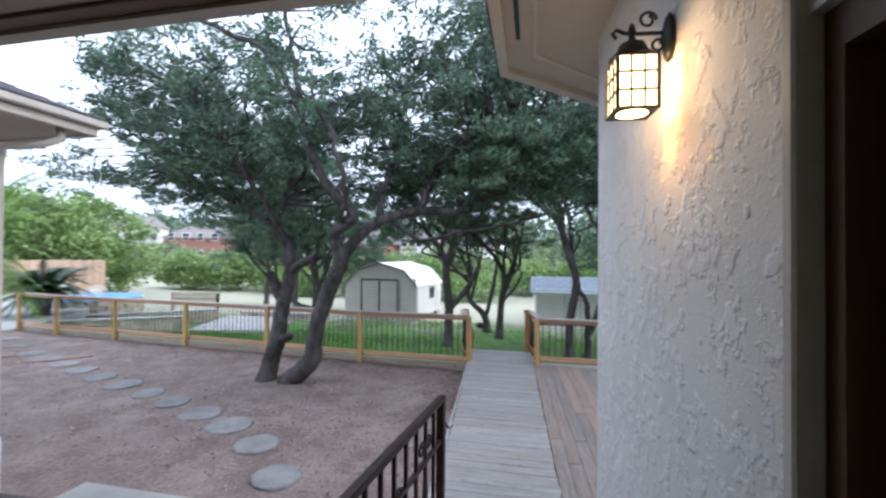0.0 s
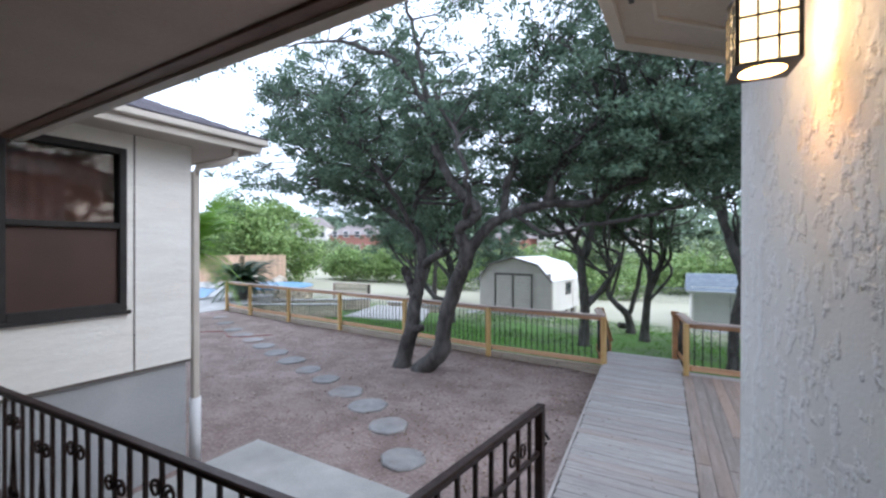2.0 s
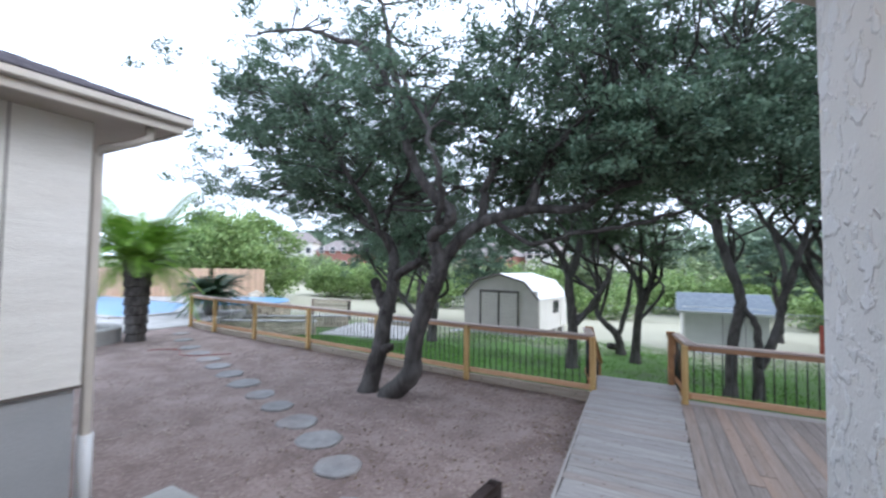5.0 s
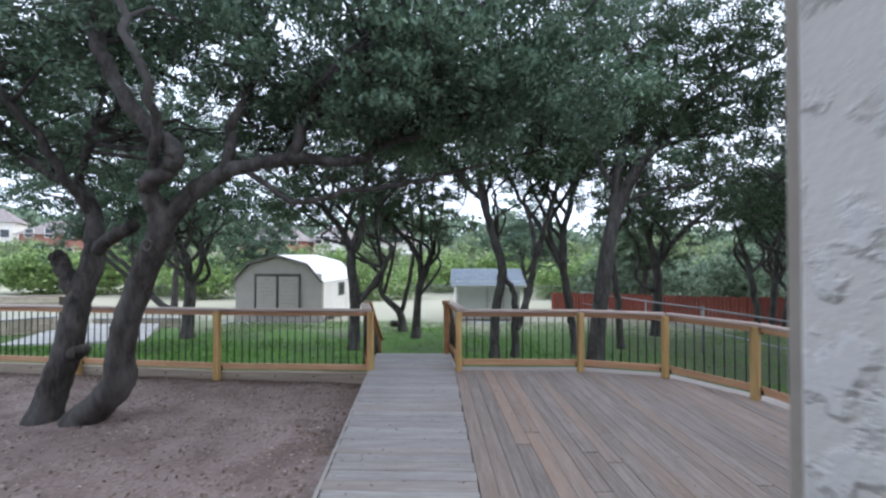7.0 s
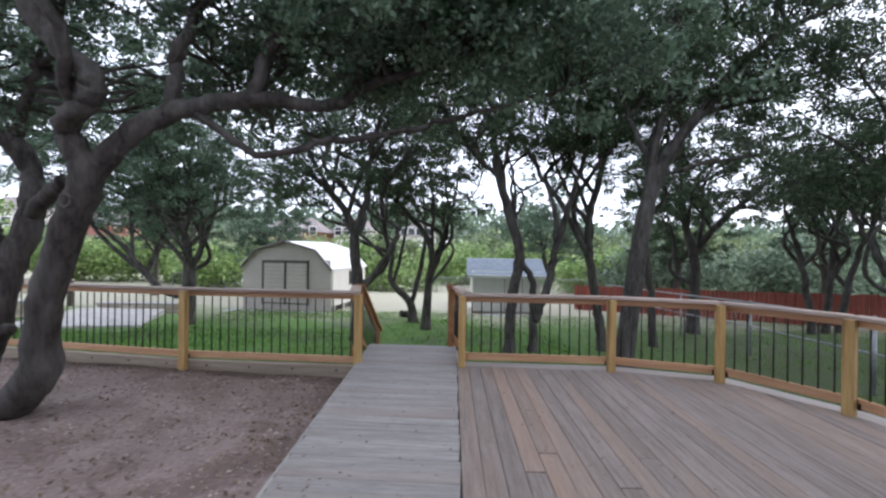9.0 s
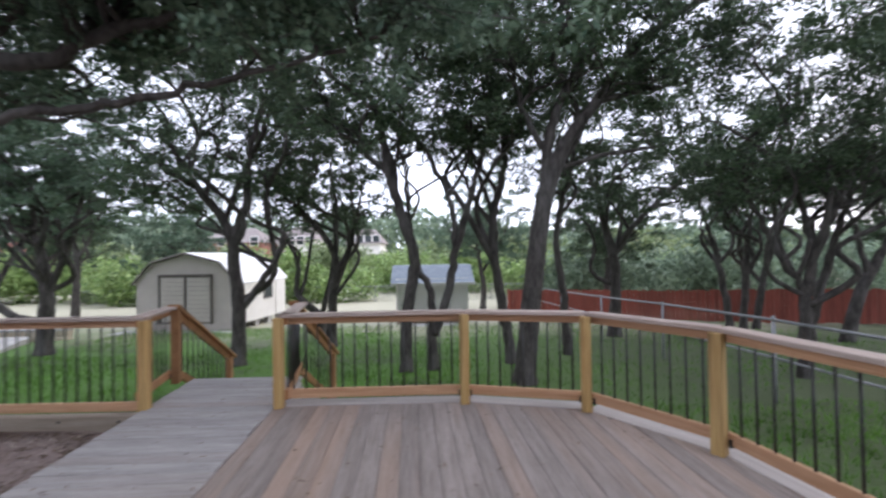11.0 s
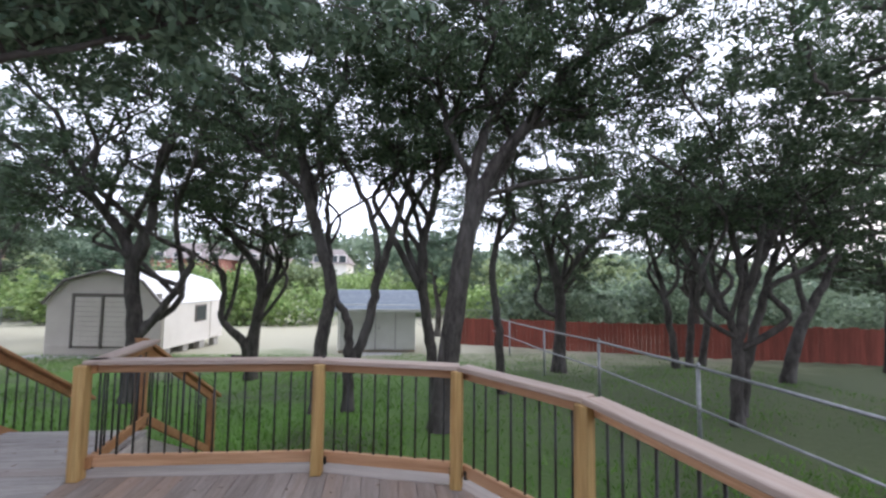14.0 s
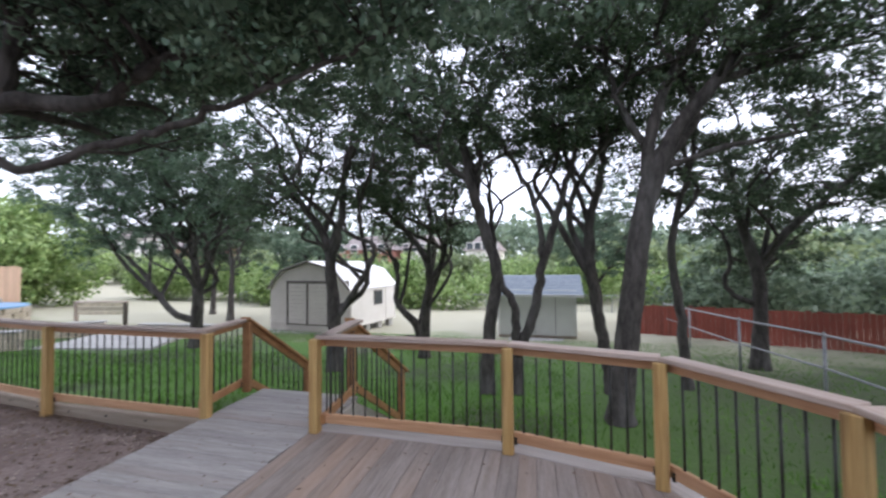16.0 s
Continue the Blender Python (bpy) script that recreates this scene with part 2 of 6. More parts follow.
NEWWOOD = surf("cedar_rail", (0.46, 0.25, 0.13), (0.65, 0.4, 0.24), 3, 0.65, 0.25, 12, stretch=(0.35, 8, 8), vary=0.1, stain=(0.3, 0.14, 0.07), stain_scale=0.8, stain_amount=0.5)
REDWOOD = surf("red_brown_rail", (0.3, 0.14, 0.06), (0.46, 0.24, 0.11), 3, 0.65, 0.25, 12, stretch=(4, 4, 4), vary=0.1, stain=(0.2, 0.09, 0.04), stain_scale=1.5, stain_amount=0.5)
CAPWOOD = surf("cap_board", (0.36, 0.28, 0.24), (0.52, 0.43, 0.375), 3, 0.65, 0.25, 12, stretch=(0.35, 8, 8), vary=0.1, stain=(0.4, 0.24, 0.15), stain_amount=0.4)
POSTWOOD = surf("treated_post", (0.42, 0.25, 0.09), (0.6, 0.41, 0.17), 3, 0.65, 0.25, 12, stretch=(8, 8, 0.35), vary=0.12, stain=(0.17, 0.09, 0.035), stain_scale=2.6, stain_amount=0.75)
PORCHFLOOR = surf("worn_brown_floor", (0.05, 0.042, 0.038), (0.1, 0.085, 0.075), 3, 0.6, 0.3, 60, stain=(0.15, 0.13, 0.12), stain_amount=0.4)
TIMBER = surf("landscape_timber", (0.27, 0.22, 0.17), (0.44, 0.37, 0.3), 3, 0.85, 0.4, 14, stretch=(0.35, 8, 8))
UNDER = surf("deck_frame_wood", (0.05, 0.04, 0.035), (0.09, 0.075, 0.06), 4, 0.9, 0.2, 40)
BLACK = surf("black_steel", (0.012, 0.013, 0.013), (0.03, 0.03, 0.03), 20, 0.45, 0.1, 120)
IRON = surf("wrought_iron", (0.03, 0.016, 0.014), (0.07, 0.038, 0.032), 15, 0.42, 0.3, 120, metal=0.3)
GALV = surf("galvanised_pipe", (0.2, 0.21, 0.22), (0.34, 0.35, 0.36), 12, 0.45, 0.1, 90, metal=0.5)
BARK = surf("oak_bark", (0.02, 0.017, 0.015), (0.096, 0.084, 0.077), 9, 0.95, 1.0, 30, stretch=(1, 1, 0.35), stain=(0.17, 0.165, 0.16), stain_scale=2.2, stain_amount=0.5, depth=0.04)
LEAF = leafy("oak_leaf", (0.028, 0.06, 0.03), (0.105, 0.155, 0.082))
# Paler, bluer copy of LEAF: open-sky light is partly put into the colour.
LEAFBLUE = leafy("oak_leaf_pale", (0.044, 0.092, 0.057), (0.18, 0.26, 0.172))
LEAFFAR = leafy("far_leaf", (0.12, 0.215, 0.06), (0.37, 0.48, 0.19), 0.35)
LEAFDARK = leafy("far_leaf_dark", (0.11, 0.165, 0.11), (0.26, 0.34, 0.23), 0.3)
# Pale leaf for the far slope: distance haze is put into the colour.
LEAFHAZE = leafy("haze_tinted_leaf", (0.12, 0.18, 0.085), (0.3, 0.36, 0.18), 0.3)
LEAFLIME = leafy("shrub_leaf", (0.1, 0.22, 0.02), (0.24, 0.4, 0.06), 0.35)
PALM = leafy("palm_leaf", (0.1, 0.17, 0.06), (0.2, 0.3, 0.14), 0.2)
SAGO = leafy("sago_leaf", (0.012, 0.035, 0.012), (0.035, 0.08, 0.03), 0.1)
BLADE = leafy("grass_blade", (0.055, 0.155, 0.015), (0.13, 0.28, 0.04), 0.3)
LITTER = leafy("dry_leaf", (0.09, 0.055, 0.035), (0.22, 0.15, 0.1), 0.05)
SHEDTAN = surf("shed_siding", (0.47, 0.425, 0.38), (0.55, 0.505, 0.45), 2, 0.7, 0.1, 40)
SHEDWHITE = surf("shed_white_paint", (0.74, 0.71, 0.66), (0.82, 0.79, 0.74), 2, 0.6, 0.1, 40, stain=(0.65, 0.6, 0.55), stain_amount=0.3)
SHEDROOF = surf("white_metal_roof", (0.76, 0.76, 0.76), (0.84, 0.84, 0.83), 2, 0.45, 0.1, 40)
SHEDTRIM = surf("shed_dark_trim", (0.1, 0.085, 0.075), (0.15, 0.13, 0.115), 6, 0.6, 0.1, 60)
SHEDGREEN = surf("shed_grey_green", (0.5, 0.5, 0.45), (0.58, 0.58, 0.53), 2, 0.75, 0.15, 50, stain=(0.44, 0.43, 0.38), stain_amount=0.3)
REDFENCE = surf("red_stained_picket", (0.17, 0.036, 0.024), (0.29, 0.075, 0.05), 3, 0.8, 0.3, 20, stretch=(6, 6, 0.4), vary=0.2)
TANFENCE = surf("tan_cedar_picket", (0.5, 0.33, 0.22), (0.62, 0.43, 0.3), 3, 0.8, 0.3, 20, stretch=(6, 6, 0.4), vary=0.12)
LIMESTONE = surf("limestone", (0.42, 0.36, 0.28), (0.62, 0.54, 0.43), 4, 0.9, 0.6, 40, vary=0.2, depth=0.03)
POOLTILE = surf("pool_blue", (0.1, 0.28, 0.5), (0.16, 0.38, 0.6), 8, 0.3, 0.1, 60)
BRICK = surf("far_brick", (0.3, 0.13, 0.1), (0.42, 0.2, 0.16), 3, 0.9, 0.2, 30)
FARROOF = surf("far_roof", (0.2, 0.17, 0.16), (0.3, 0.26, 0.25), 3, 0.9, 0.2, 30)
WHITEPVC = surf("white_pvc", (0.7, 0.71, 0.72), (0.78, 0.79, 0.8), 6, 0.4, 0.05, 60)
WINDARK = surf("bronze_window_frame", (0.014, 0.013, 0.013), (0.03, 0.027, 0.025), 8, 0.75, 0.05, 80)
BLIND = surf("red_brown_curtain", (0.1, 0.034, 0.022), (0.15, 0.052, 0.034), 2, 0.9, 0.1, 30, stretch=(1, 3, 0.3))
ROOMDARK = plain("dark_room", (0.03, 0.028, 0.028), 0.9)
PANE = glass("window_glass")
BARNGLASS = plain("dark_window_glass", (0.05, 0.06, 0.065), 0.05)
HOSE = plain("red_hose", (0.25, 0.05, 0.035), 0.6)
BROWNPANE = surf("opaque_brown_pane", (0.05, 0.024, 0.017), (0.07, 0.033, 0.024), 2, 0.6, 0.1, 200)
LAMPGLASS = plain("lit_amber_glass", (1.0, 0.76, 0.44), 0.4, emit=2.3)
WATER = glass("pool_water", (0.45, 0.75, 0.9), 0.03)
RUST = surf("dark_red_stain", (0.045, 0.02, 0.016), (0.085, 0.035, 0.028), 3, 0.8, 0.2, 30)


# ---- building kit ----
class Shape:
    """Collects vertices and faces for one mesh."""

    def __init__(self):
        self.v, self.f = [], []

    def add(self, verts, faces, m=None):
        k = len(self.v)
        self.v += [tuple(m @ Vector(p)) if m else tuple(p) for p in verts]
        self.f += [tuple(i + k for i in f) for f in faces]
        return self

    def box(self, lo, hi, m=None, edge=0.0):
        (a, b, c), (d, e, g) = lo, hi
        if edge <= 0:
            return self.add([(a, b, c), (d, b, c), (d, e, c), (a, e, c), (a, b, g), (d, b, g), (d, e, g), (a, e, g)],
                            [(0, 3, 2, 1), (4, 5, 6, 7), (0, 1, 5, 4), (1, 2, 6, 5), (2, 3, 7, 6), (3, 0, 4, 7)], m)
        w = edge
        vs, fs = [], []
        for x, sx in ((a, 1), (d, -1)):
            for y, sy in ((b, 1), (e, -1)):
                for z, sz in ((c, 1), (g, -1)):
                    vs += [(x, y + sy * w, z + sz * w), (x + sx * w, y, z + sz * w), (x + sx * w, y + sy * w, z)]
        i = lambda ix, iy, iz, k: (ix * 4 + iy * 2 + iz) * 3 + k
        fs += [(i(0, 0, 0, 0), i(0, 0, 1, 0), i(0, 1, 1, 0), i(0, 1, 0, 0)), (i(1, 0, 0, 0), i(1, 1, 0, 0), i(1, 1, 1, 0), i(1, 0, 1, 0)),
               (i(0, 0, 0, 1), i(1, 0, 0, 1), i(1, 0, 1, 1), i(0, 0, 1, 1)), (i(0, 1, 0, 1), i(0, 1, 1, 1), i(1, 1, 1, 1), i(1, 1, 0, 1)),
               (i(0, 0, 0, 2), i(0, 1, 0, 2), i(1, 1, 0, 2), i(1, 0, 0, 2)), (i(0, 0, 1, 2), i(1, 0, 1, 2), i(1, 1, 1, 2), i(0, 1, 1, 2))]
        for p in (0, 1):
            for q in (0, 1):
                fs += [(i(p, q, 0, 0), i(p, q, 0, 1), i(p, q, 1, 1), i(p, q, 1, 0)), (i(p, 0, q, 0), i(p, 1, q, 0), i(p, 1, q, 2), i(p, 0, q, 2)),
                       (i(0, p, q, 1), i(0, p, q, 2), i(1, p, q, 2), i(1, p, q, 1))]
                for r in (0, 1):
                    fs.append((i(p, q, r, 0), i(p, q, r, 1), i(p, q, r, 2)))
        return self.add(vs, fs, m)

    def prism(self, outline, z0, z1, m=None):
        """An upright prism on a plan outline, counter-clockwise."""
        n = len(outline)
        vs = [(x, y, z0) for x, y in outline] + [(x, y, z1) for x, y in outline]
        fs = [tuple(range(n - 1, -1, -1)), tuple(range(n, 2 * n))] + [(i, (i + 1) % n, n + (i + 1) % n, n + i) for i in range(n)]
        return self.add(vs, fs, m)

    def tube(self, points, radii, n=8, m=None, rough=0.0, rng=None):
        pts = [Vector(p) for p in points]
        if not hasattr(radii, "__len__"):
            radii = [radii] * len(pts)
        vs, fs = [], []
        side = None
        for k, p in enumerate(pts):
            way = (pts[min(k + 1, len(pts) - 1)] - pts[max(k - 1, 0)]).normalized()
            if side is None:
                side = way.orthogonal().normalized()
            side = (side - way * side.dot(way)).normalized()
            up = way.cross(side)
            for j in range(n):
                a = 2 * math.pi * j / n
                r = radii[k] * (1 + (rng.uniform(-rough, rough) if rng else 0))
                vs.append(p + (side * math.cos(a) + up * math.sin(a)) * r)
        for k in range(len(pts) - 1):
            for j in range(n):
                fs.append((k * n + j, k * n + (j + 1) % n, (k + 1) * n + (j + 1) % n, (k + 1) * n + j))
        fs.append(tuple(range(n - 1, -1, -1)))
        fs.append(tuple(range((len(pts) - 1) * n, len(pts) * n)))
        return self.add(vs, fs, m)

    def lathe(self, rings, n=16, m=None):
        vs = [(r * math.cos(2 * math.pi * j / n), r * math.sin(2 * math.pi * j / n), z) for r, z in rings for j in range(n)]
        fs = [(k * n + j, k * n + (j + 1) % n, (k + 1) * n + (j + 1) % n, (k + 1) * n + j) for k in range(len(rings) - 1) for j in range(n)]
        fs += [tuple(range(n - 1, -1, -1)), tuple(range((len(rings) - 1) * n, len(rings) * n))]
        return self.add(vs, fs, m)

    def mesh(self, name, mat, smooth=False):
        me = bpy.data.meshes.new(name)
        me.from_pydata(self.v, [], self.f)
        me.materials.append(mat)
        if smooth:
            me.polygons.foreach_set("use_smooth", [True] * len(me.polygons))
        me.update()
        return me


def part(name, shape, mat, parent=None, label="", smooth=False, at=None):
    """One mesh object, from a Shape or from mesh data that alike pieces share."""
    me = shape if isinstance(shape, bpy.types.Mesh) else shape.mesh(name, mat, smooth)
    ob = new(name, me)
    if parent:
        ob.parent = parent
    if at is not None:
        ob.matrix_basis = at
    if label:
        tagged(ob, label)
    return ob


def thing(name, at, label, category, group="", kind=""):
    ob = new(name)
    ob.matrix_basis = at
    return tagged(ob, label, category, group, kind)


def structure(name, shape, mat, label="", smooth=False):
    return tagged(part(name, shape, mat, smooth=smooth), label, name.split("_")[0], kind="structure")


def frame_between(a, b, z=0.0):
    """A pose at a whose x axis runs level towards b, and the distance."""
    d = Vector((b[0] - a[0], b[1] - a[1]))
    return pose(a[0], a[1], z, 0, 0, math.degrees(math.atan2(d.y, d.x))), d.length


# ---- ground ----
def lawn_z(x, y):
    z = -0.7 - 0.04 * max(0.0, min(y, 34) - 9)
    far = max(0.0, y - 46)
    z += 0.055 * far - 0.00009 * far * far if far < 300 else 8.4
    z += 0.03 * max(0.0, min(-x - 24, 40)) * (1 if y > 10 else 0)
    return z


def axis(lo, hi, mid_lo, mid_hi, step, grow=1.35):
    out = list(np.arange(mid_lo, mid_hi + 1e-6, step))
    s, p = step, mid_hi
    while p < hi:
        s *= grow
        p += s
        out.append(min(p, hi))
    s, p = step, mid_lo
    while p > lo:
        s *= grow
        p -= s
        out.insert(0, max(p, lo))
    return out


ground = Shape()
gx, gy = axis(-900, 900, -30, 30, 1.0), axis(-300, 1500, 0, 50, 1.0)
ground.add([(x, y, lawn_z(x, y) + 0.03 * noise.noise((x * 0.4, y * 0.4, 0))) for y in gy for x in gx],
           [(j * len(gx) + i, j * len(gx) + i + 1, (j + 1) * len(gx) + i + 1, (j + 1) * len(gx) + i) for j in range(len(gy) - 1) for i in range(len(gx) - 1)])
structure("ground", ground, GRASS, "sloping mown lawn turning to dry pale grass", smooth=True)


def dirt_z(x, y):
    return -0.2 + 0.018 * noise.noise((x * 1.3, y * 1.3, 3)) + 0.01 * noise.noise((x * 5, y * 5, 7))


def fence_y(x):
    """The line of the yard's edge under the left fence."""
    return 8.14 + 0.075 * max(0.0, -x - 0.9) + 0.006 * max(0.0, -x - 12) ** 2


yard = Shape()
yx, yn = [(-26 + 0.2 * i) for i in range(131)], 44
for x in yx:
    for j in range(yn):
        y = -6 + (fence_y(x) - 0.02 + 6) * j / (yn - 1)
        yard.v.append((x, y, dirt_z(x, y)))
yard.f = [(i * yn + j, (i + 1) * yn + j, (i + 1) * yn + j + 1, i * yn + j + 1) for i in range(len(yx) - 1) for j in range(yn - 1)]
k = len(yard.v)
yard.v += [(x, fence_y(x) - 0.02, -1.6) for x in yx]
yard.f += [(i * yn + yn - 1, (i + 1) * yn + yn - 1, k + i + 1, k + i) for i in range(len(yx) - 1)]
structure("ground_dirt_yard", yard, DIRT, "bare reddish dirt yard with gravel and footprints", smooth=True)

slab = Shape().box((-3.95, 0.7, -0.4), (-0.62, 3.1, -0.16), edge=0.015)
structure("pavement_slab", slab, CONCRETE, "grey concrete landing pad below the porch")

# ---- house by the porch ----
WX = 0.78
corner_a, corner_b = (0.77, 2.275), (1.4, 3.05)
PORCH = 0.52
HOUSE = pose(0.77, 2.27, 0, 0, 0, 5.0)
wall = Shape()
wall.prism([(0, -1.62), (0.24, -1.62), (0.24, -0.3), (0.03, -0.022), (0.012, 0.0), (0, -0.014)], -0.8, 3.6, HOUSE)
wall.prism([(0, -5.4), (0.24, -5.4), (0.24, -2.54), (0, -2.54)], -0.8, 3.6, HOUSE)
wall.prism([(0, -2.54), (0.24, -2.54), (0.24, -1.62), (0, -1.62)], 2.6, 3.6, HOUSE)
structure("wall_porch", wall, STUCCO, "cream textured stucco wall beside the porch door")
bay, length = frame_between(corner_a, corner_b)
bay_wall = Shape()
bay_wall.box((0.0, -0.2, -0.8), (length, -0.004, 0.02), bay)
bay_wall.box((0.0, -0.2, 2.55), (length, -0.004, 3.6), bay)
structure("wall_bay", bay_wall, STUCCO, "cream stucco above and below the angled glass")
win = thing("window_bay", bay, "tall dark glass panel in an off-white frame", "window", kind="structure")
fr = Shape()
fr.box((0.016, -0.16, 0.02), (0.036, 0.0, 2.55)).box((length - 0.09, -0.16, 0.02), (length, 0.012, 2.55)).box((0.036, -0.16, 0.02), (length - 0.09, 0.0, 0.08)).box((0.036, -0.16, 2.49), (length - 0.09, 0.0, 2.55))
part("window_frame", fr, TRIM, win)
part("pane", Shape().box((0.036, -0.02, 0.08), (length - 0.09, -0.01, 2.49)), BARNGLASS, win)
back = Shape()
back.prism([(1.4, 3.05), (1.4, 2.83), (6.2, 2.83), (6.2, 3.05)][::-1], -0.8, 3.6)
structure("wall_deck", back, STUCCO, "cream stucco house wall behind the deck")
rear = Shape()
rear.box((-8.2, -3.2, -0.8), (1.02, -3.0, 3.6))
structure("wall_rear", rear, STUCCO, "cream stucco wall at the back of the porch")
east = Shape().box((6.2, -3.2, -0.8), (6.4, 3.05, 3.6))
structure("wall_east", east, STUCCO, "cream stucco end wall of the house")
# door in the stucco wall
door = thing("door_porch", HOUSE @ pose(0, -1.99, PORCH), "dark brown wooden door in a brown frame", "door", kind="structure")
df = Shape().box((0.03, 0.3, 0), (0.2, 0.43, 2.08)).box((0.03, -0.55, 0), (0.2, -0.45, 2.08)).box((0.03, -0.45, 2.0), (0.2, 0.3, 2.08))
part("door_frame", df, BROWN, door)
leaf = Shape().box((0.1, -0.45, 0.01), (0.145, 0.3, 2.0), edge=0.004)
for z0, z1 in ((0.15, 0.9), (1.05, 1.85)):
    leaf.box((0.088, -0.36, z0), (0.1, 0.2, z1), edge=0.005)
part("door_leaf", leaf, BROWN, door)
part("door_handle", Shape().tube([(0.09, 0.24, 1.0), (0.03, 0.24, 1.0), (0.03, 0.13, 1.0)], 0.01, 8), BLACK, door, smooth=True)
casing = Shape().box((-0.02, -1.625, PORCH), (0.0, -1.6, 2.68), HOUSE, edge=0.006).box((-0.03, -1.65, PORCH), (0.03, -1.625, 2.64), HOUSE, edge=0.006)
structure("trim_door", casing, TRIM, "beige painted moulding beside the brown door")
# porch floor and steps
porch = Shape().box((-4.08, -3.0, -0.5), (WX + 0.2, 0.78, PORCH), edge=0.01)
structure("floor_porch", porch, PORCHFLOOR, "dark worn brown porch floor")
step = Shape()
step.box((-0.62, 0.78, -0.3), (WX + 0.1, 1.15, PORCH - 0.004), edge=0.008)
step.box((-0.62, 1.15, -0.3), (WX + 0.1, 1.45, 0.347), edge=0.008)
step.box((-0.62, 1.45, -0.3), (WX + 0.1, 1.75, 0.173), edge=0.008)
structure("floor_steps", step, CONCRETE, "three concrete steps from the porch to the boardwalk")
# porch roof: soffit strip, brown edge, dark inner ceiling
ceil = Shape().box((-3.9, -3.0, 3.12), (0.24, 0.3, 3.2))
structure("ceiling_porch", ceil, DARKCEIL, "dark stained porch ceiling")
structure("ceiling_eave", Shape().box((-3.9, 0.42, 3.0), (0.24, 0.86, 3.04)), EAVEPAINT, "brown-beige painted soffit along the porch edge")
structure("beam_porch", Shape().box((-3.9, 0.3, 2.98), (0.24, 0.42, 3.6)), EAVEPAINT, "brown-beige beam over the porch railing")
structure("trim_porch_fascia", Shape().box((-3.9, 0.93, 2.97), (0.24, 0.99, 3.6)), TRIM, "beige fascia board of the porch eave")
lip = Shape().box((-3.9, 0.86, 2.985), (0.24, 0.93, 3.06), edge=0.004)
structure("trim_eave", lip, BROWN, "brown wooden strip under the porch edge")
sof = Shape().prism([(0.24, -3.0), (1.1, -3.0), (1.05, 2.1), (1.6, 2.9), (1.6, 3.86), (0.24, 2.5)], 3.39, 3.43)
structure("ceiling_soffit", sof, SOFFIT, "beige soffit beside the stucco wall")
fas = Shape().prism([(0.18, -3.0), (0.24, -3.0), (0.24, 2.5), (1.6, 3.86), (1.56, 3.92), (0.18, 2.55)], 3.35, 3.6)
fas.prism([(0.4, -2.9), (0.415, -2.9), (0.415, 2.35), (1.4, 3.35), (1.4, 3.38), (0.4, 2.37)], 3.375, 3.39)
structure("trim_fascia", fas, TRIM, "beige fascia board with a mitred corner")
vent = Shape().box((0.3, 0.2, 3.382), (0.325, 2.15, 3.39))
structure("trim_vent", vent, BLACK, "narrow black soffit vent slot")
structure("trim_frieze", Shape().box((0.24, -3.0, 3.04), (0.26, 0.99, 3.4)), TRIM, "beige board closing the porch ceiling")
roof_main = Shape().prism([(-3.9, -3.2), (6.5, -3.2), (6.5, 3.9), (1.6, 3.95), (0.12, 2.58), (0.12, 1.0), (-3.9, 1.0)], 3.6, 3.68)
structure("roof_main", roof_main, SHINGLE, "dark grey shingle roof over the porch")

# ---- house wing with the window ----
HX, HY = -4.1, 2.38
wing = Shape()
w0, w1, wz0, wz1 = 0.885, 1.77, 1.56, 3.1
wing.box((HX - 0.2, -3.0, 0.955), (HX, w0, 3.3)).box((HX - 0.2, w1, 0.955), (HX, HY, 3.3))
wing.box((HX - 0.2, w0, 0.955), (HX, w1, wz0)).box((HX - 0.2, w0, wz1), (HX, w1, 3.3))
wing.box((HX - 5.0, HY - 0.2, 0.955), (HX - 0.2, HY, 3.3)).box((HX - 5.0, -3.2, -0.5), (HX - 4.8, HY - 0.2, 3.3))
structure("wall_wing", wing, PANEL, "cream panel siding on the wing of the house")
found = Shape().box((HX - 4.9, -3.0, -0.6), (HX - 0.035, HY - 0.035, 0.955))
structure("wall_foundation", found, FOUNDATION, "bare grey foundation wall under the siding")
bat = Shape()
for y in (0.8, 1.84):
    bat.box((HX, y - 0.006, 0.955), (HX + 0.006, y + 0.006, 3.25))
bat.box((HX - 0.02, 0.5, 0.93), (HX + 0.008, HY, 0.955))
structure("trim_joint", bat, SHEDTRIM, "dark joint strips between siding panels")
w1_thing = thing("window_1", pose(HX, 0, 0), "dark bronze sash window with a red-brown blind", "window", kind="structure")
wf = Shape()
wf.box((-0.1, w0, wz0), (0.03, w0 + 0.06, wz1), edge=0.004).box((-0.1, w1 - 0.06, wz0), (0.03, w1, wz1), edge=0.004)
wf.box((-0.1, w0 + 0.06, wz0), (0.04, w1 - 0.06, wz0 + 0.07), edge=0.004).box((-0.1, w0 + 0.06, wz1 - 0.06), (0.03, w1 - 0.06, wz1), edge=0.004)
part("window_frame", wf, WINDARK, w1_thing)
zm = 2.36
part("sash_rail", Shape().box((-0.06, w0 + 0.06, zm - 0.025), (0.02, w1 - 0.06, zm + 0.025), edge=0.004), WINDARK, w1_thing)
part("pane", Shape().box((-0.045, w0 + 0.06, zm + 0.025), (-0.04, w1 - 0.06, wz1 - 0.06)), PANE, w1_thing)
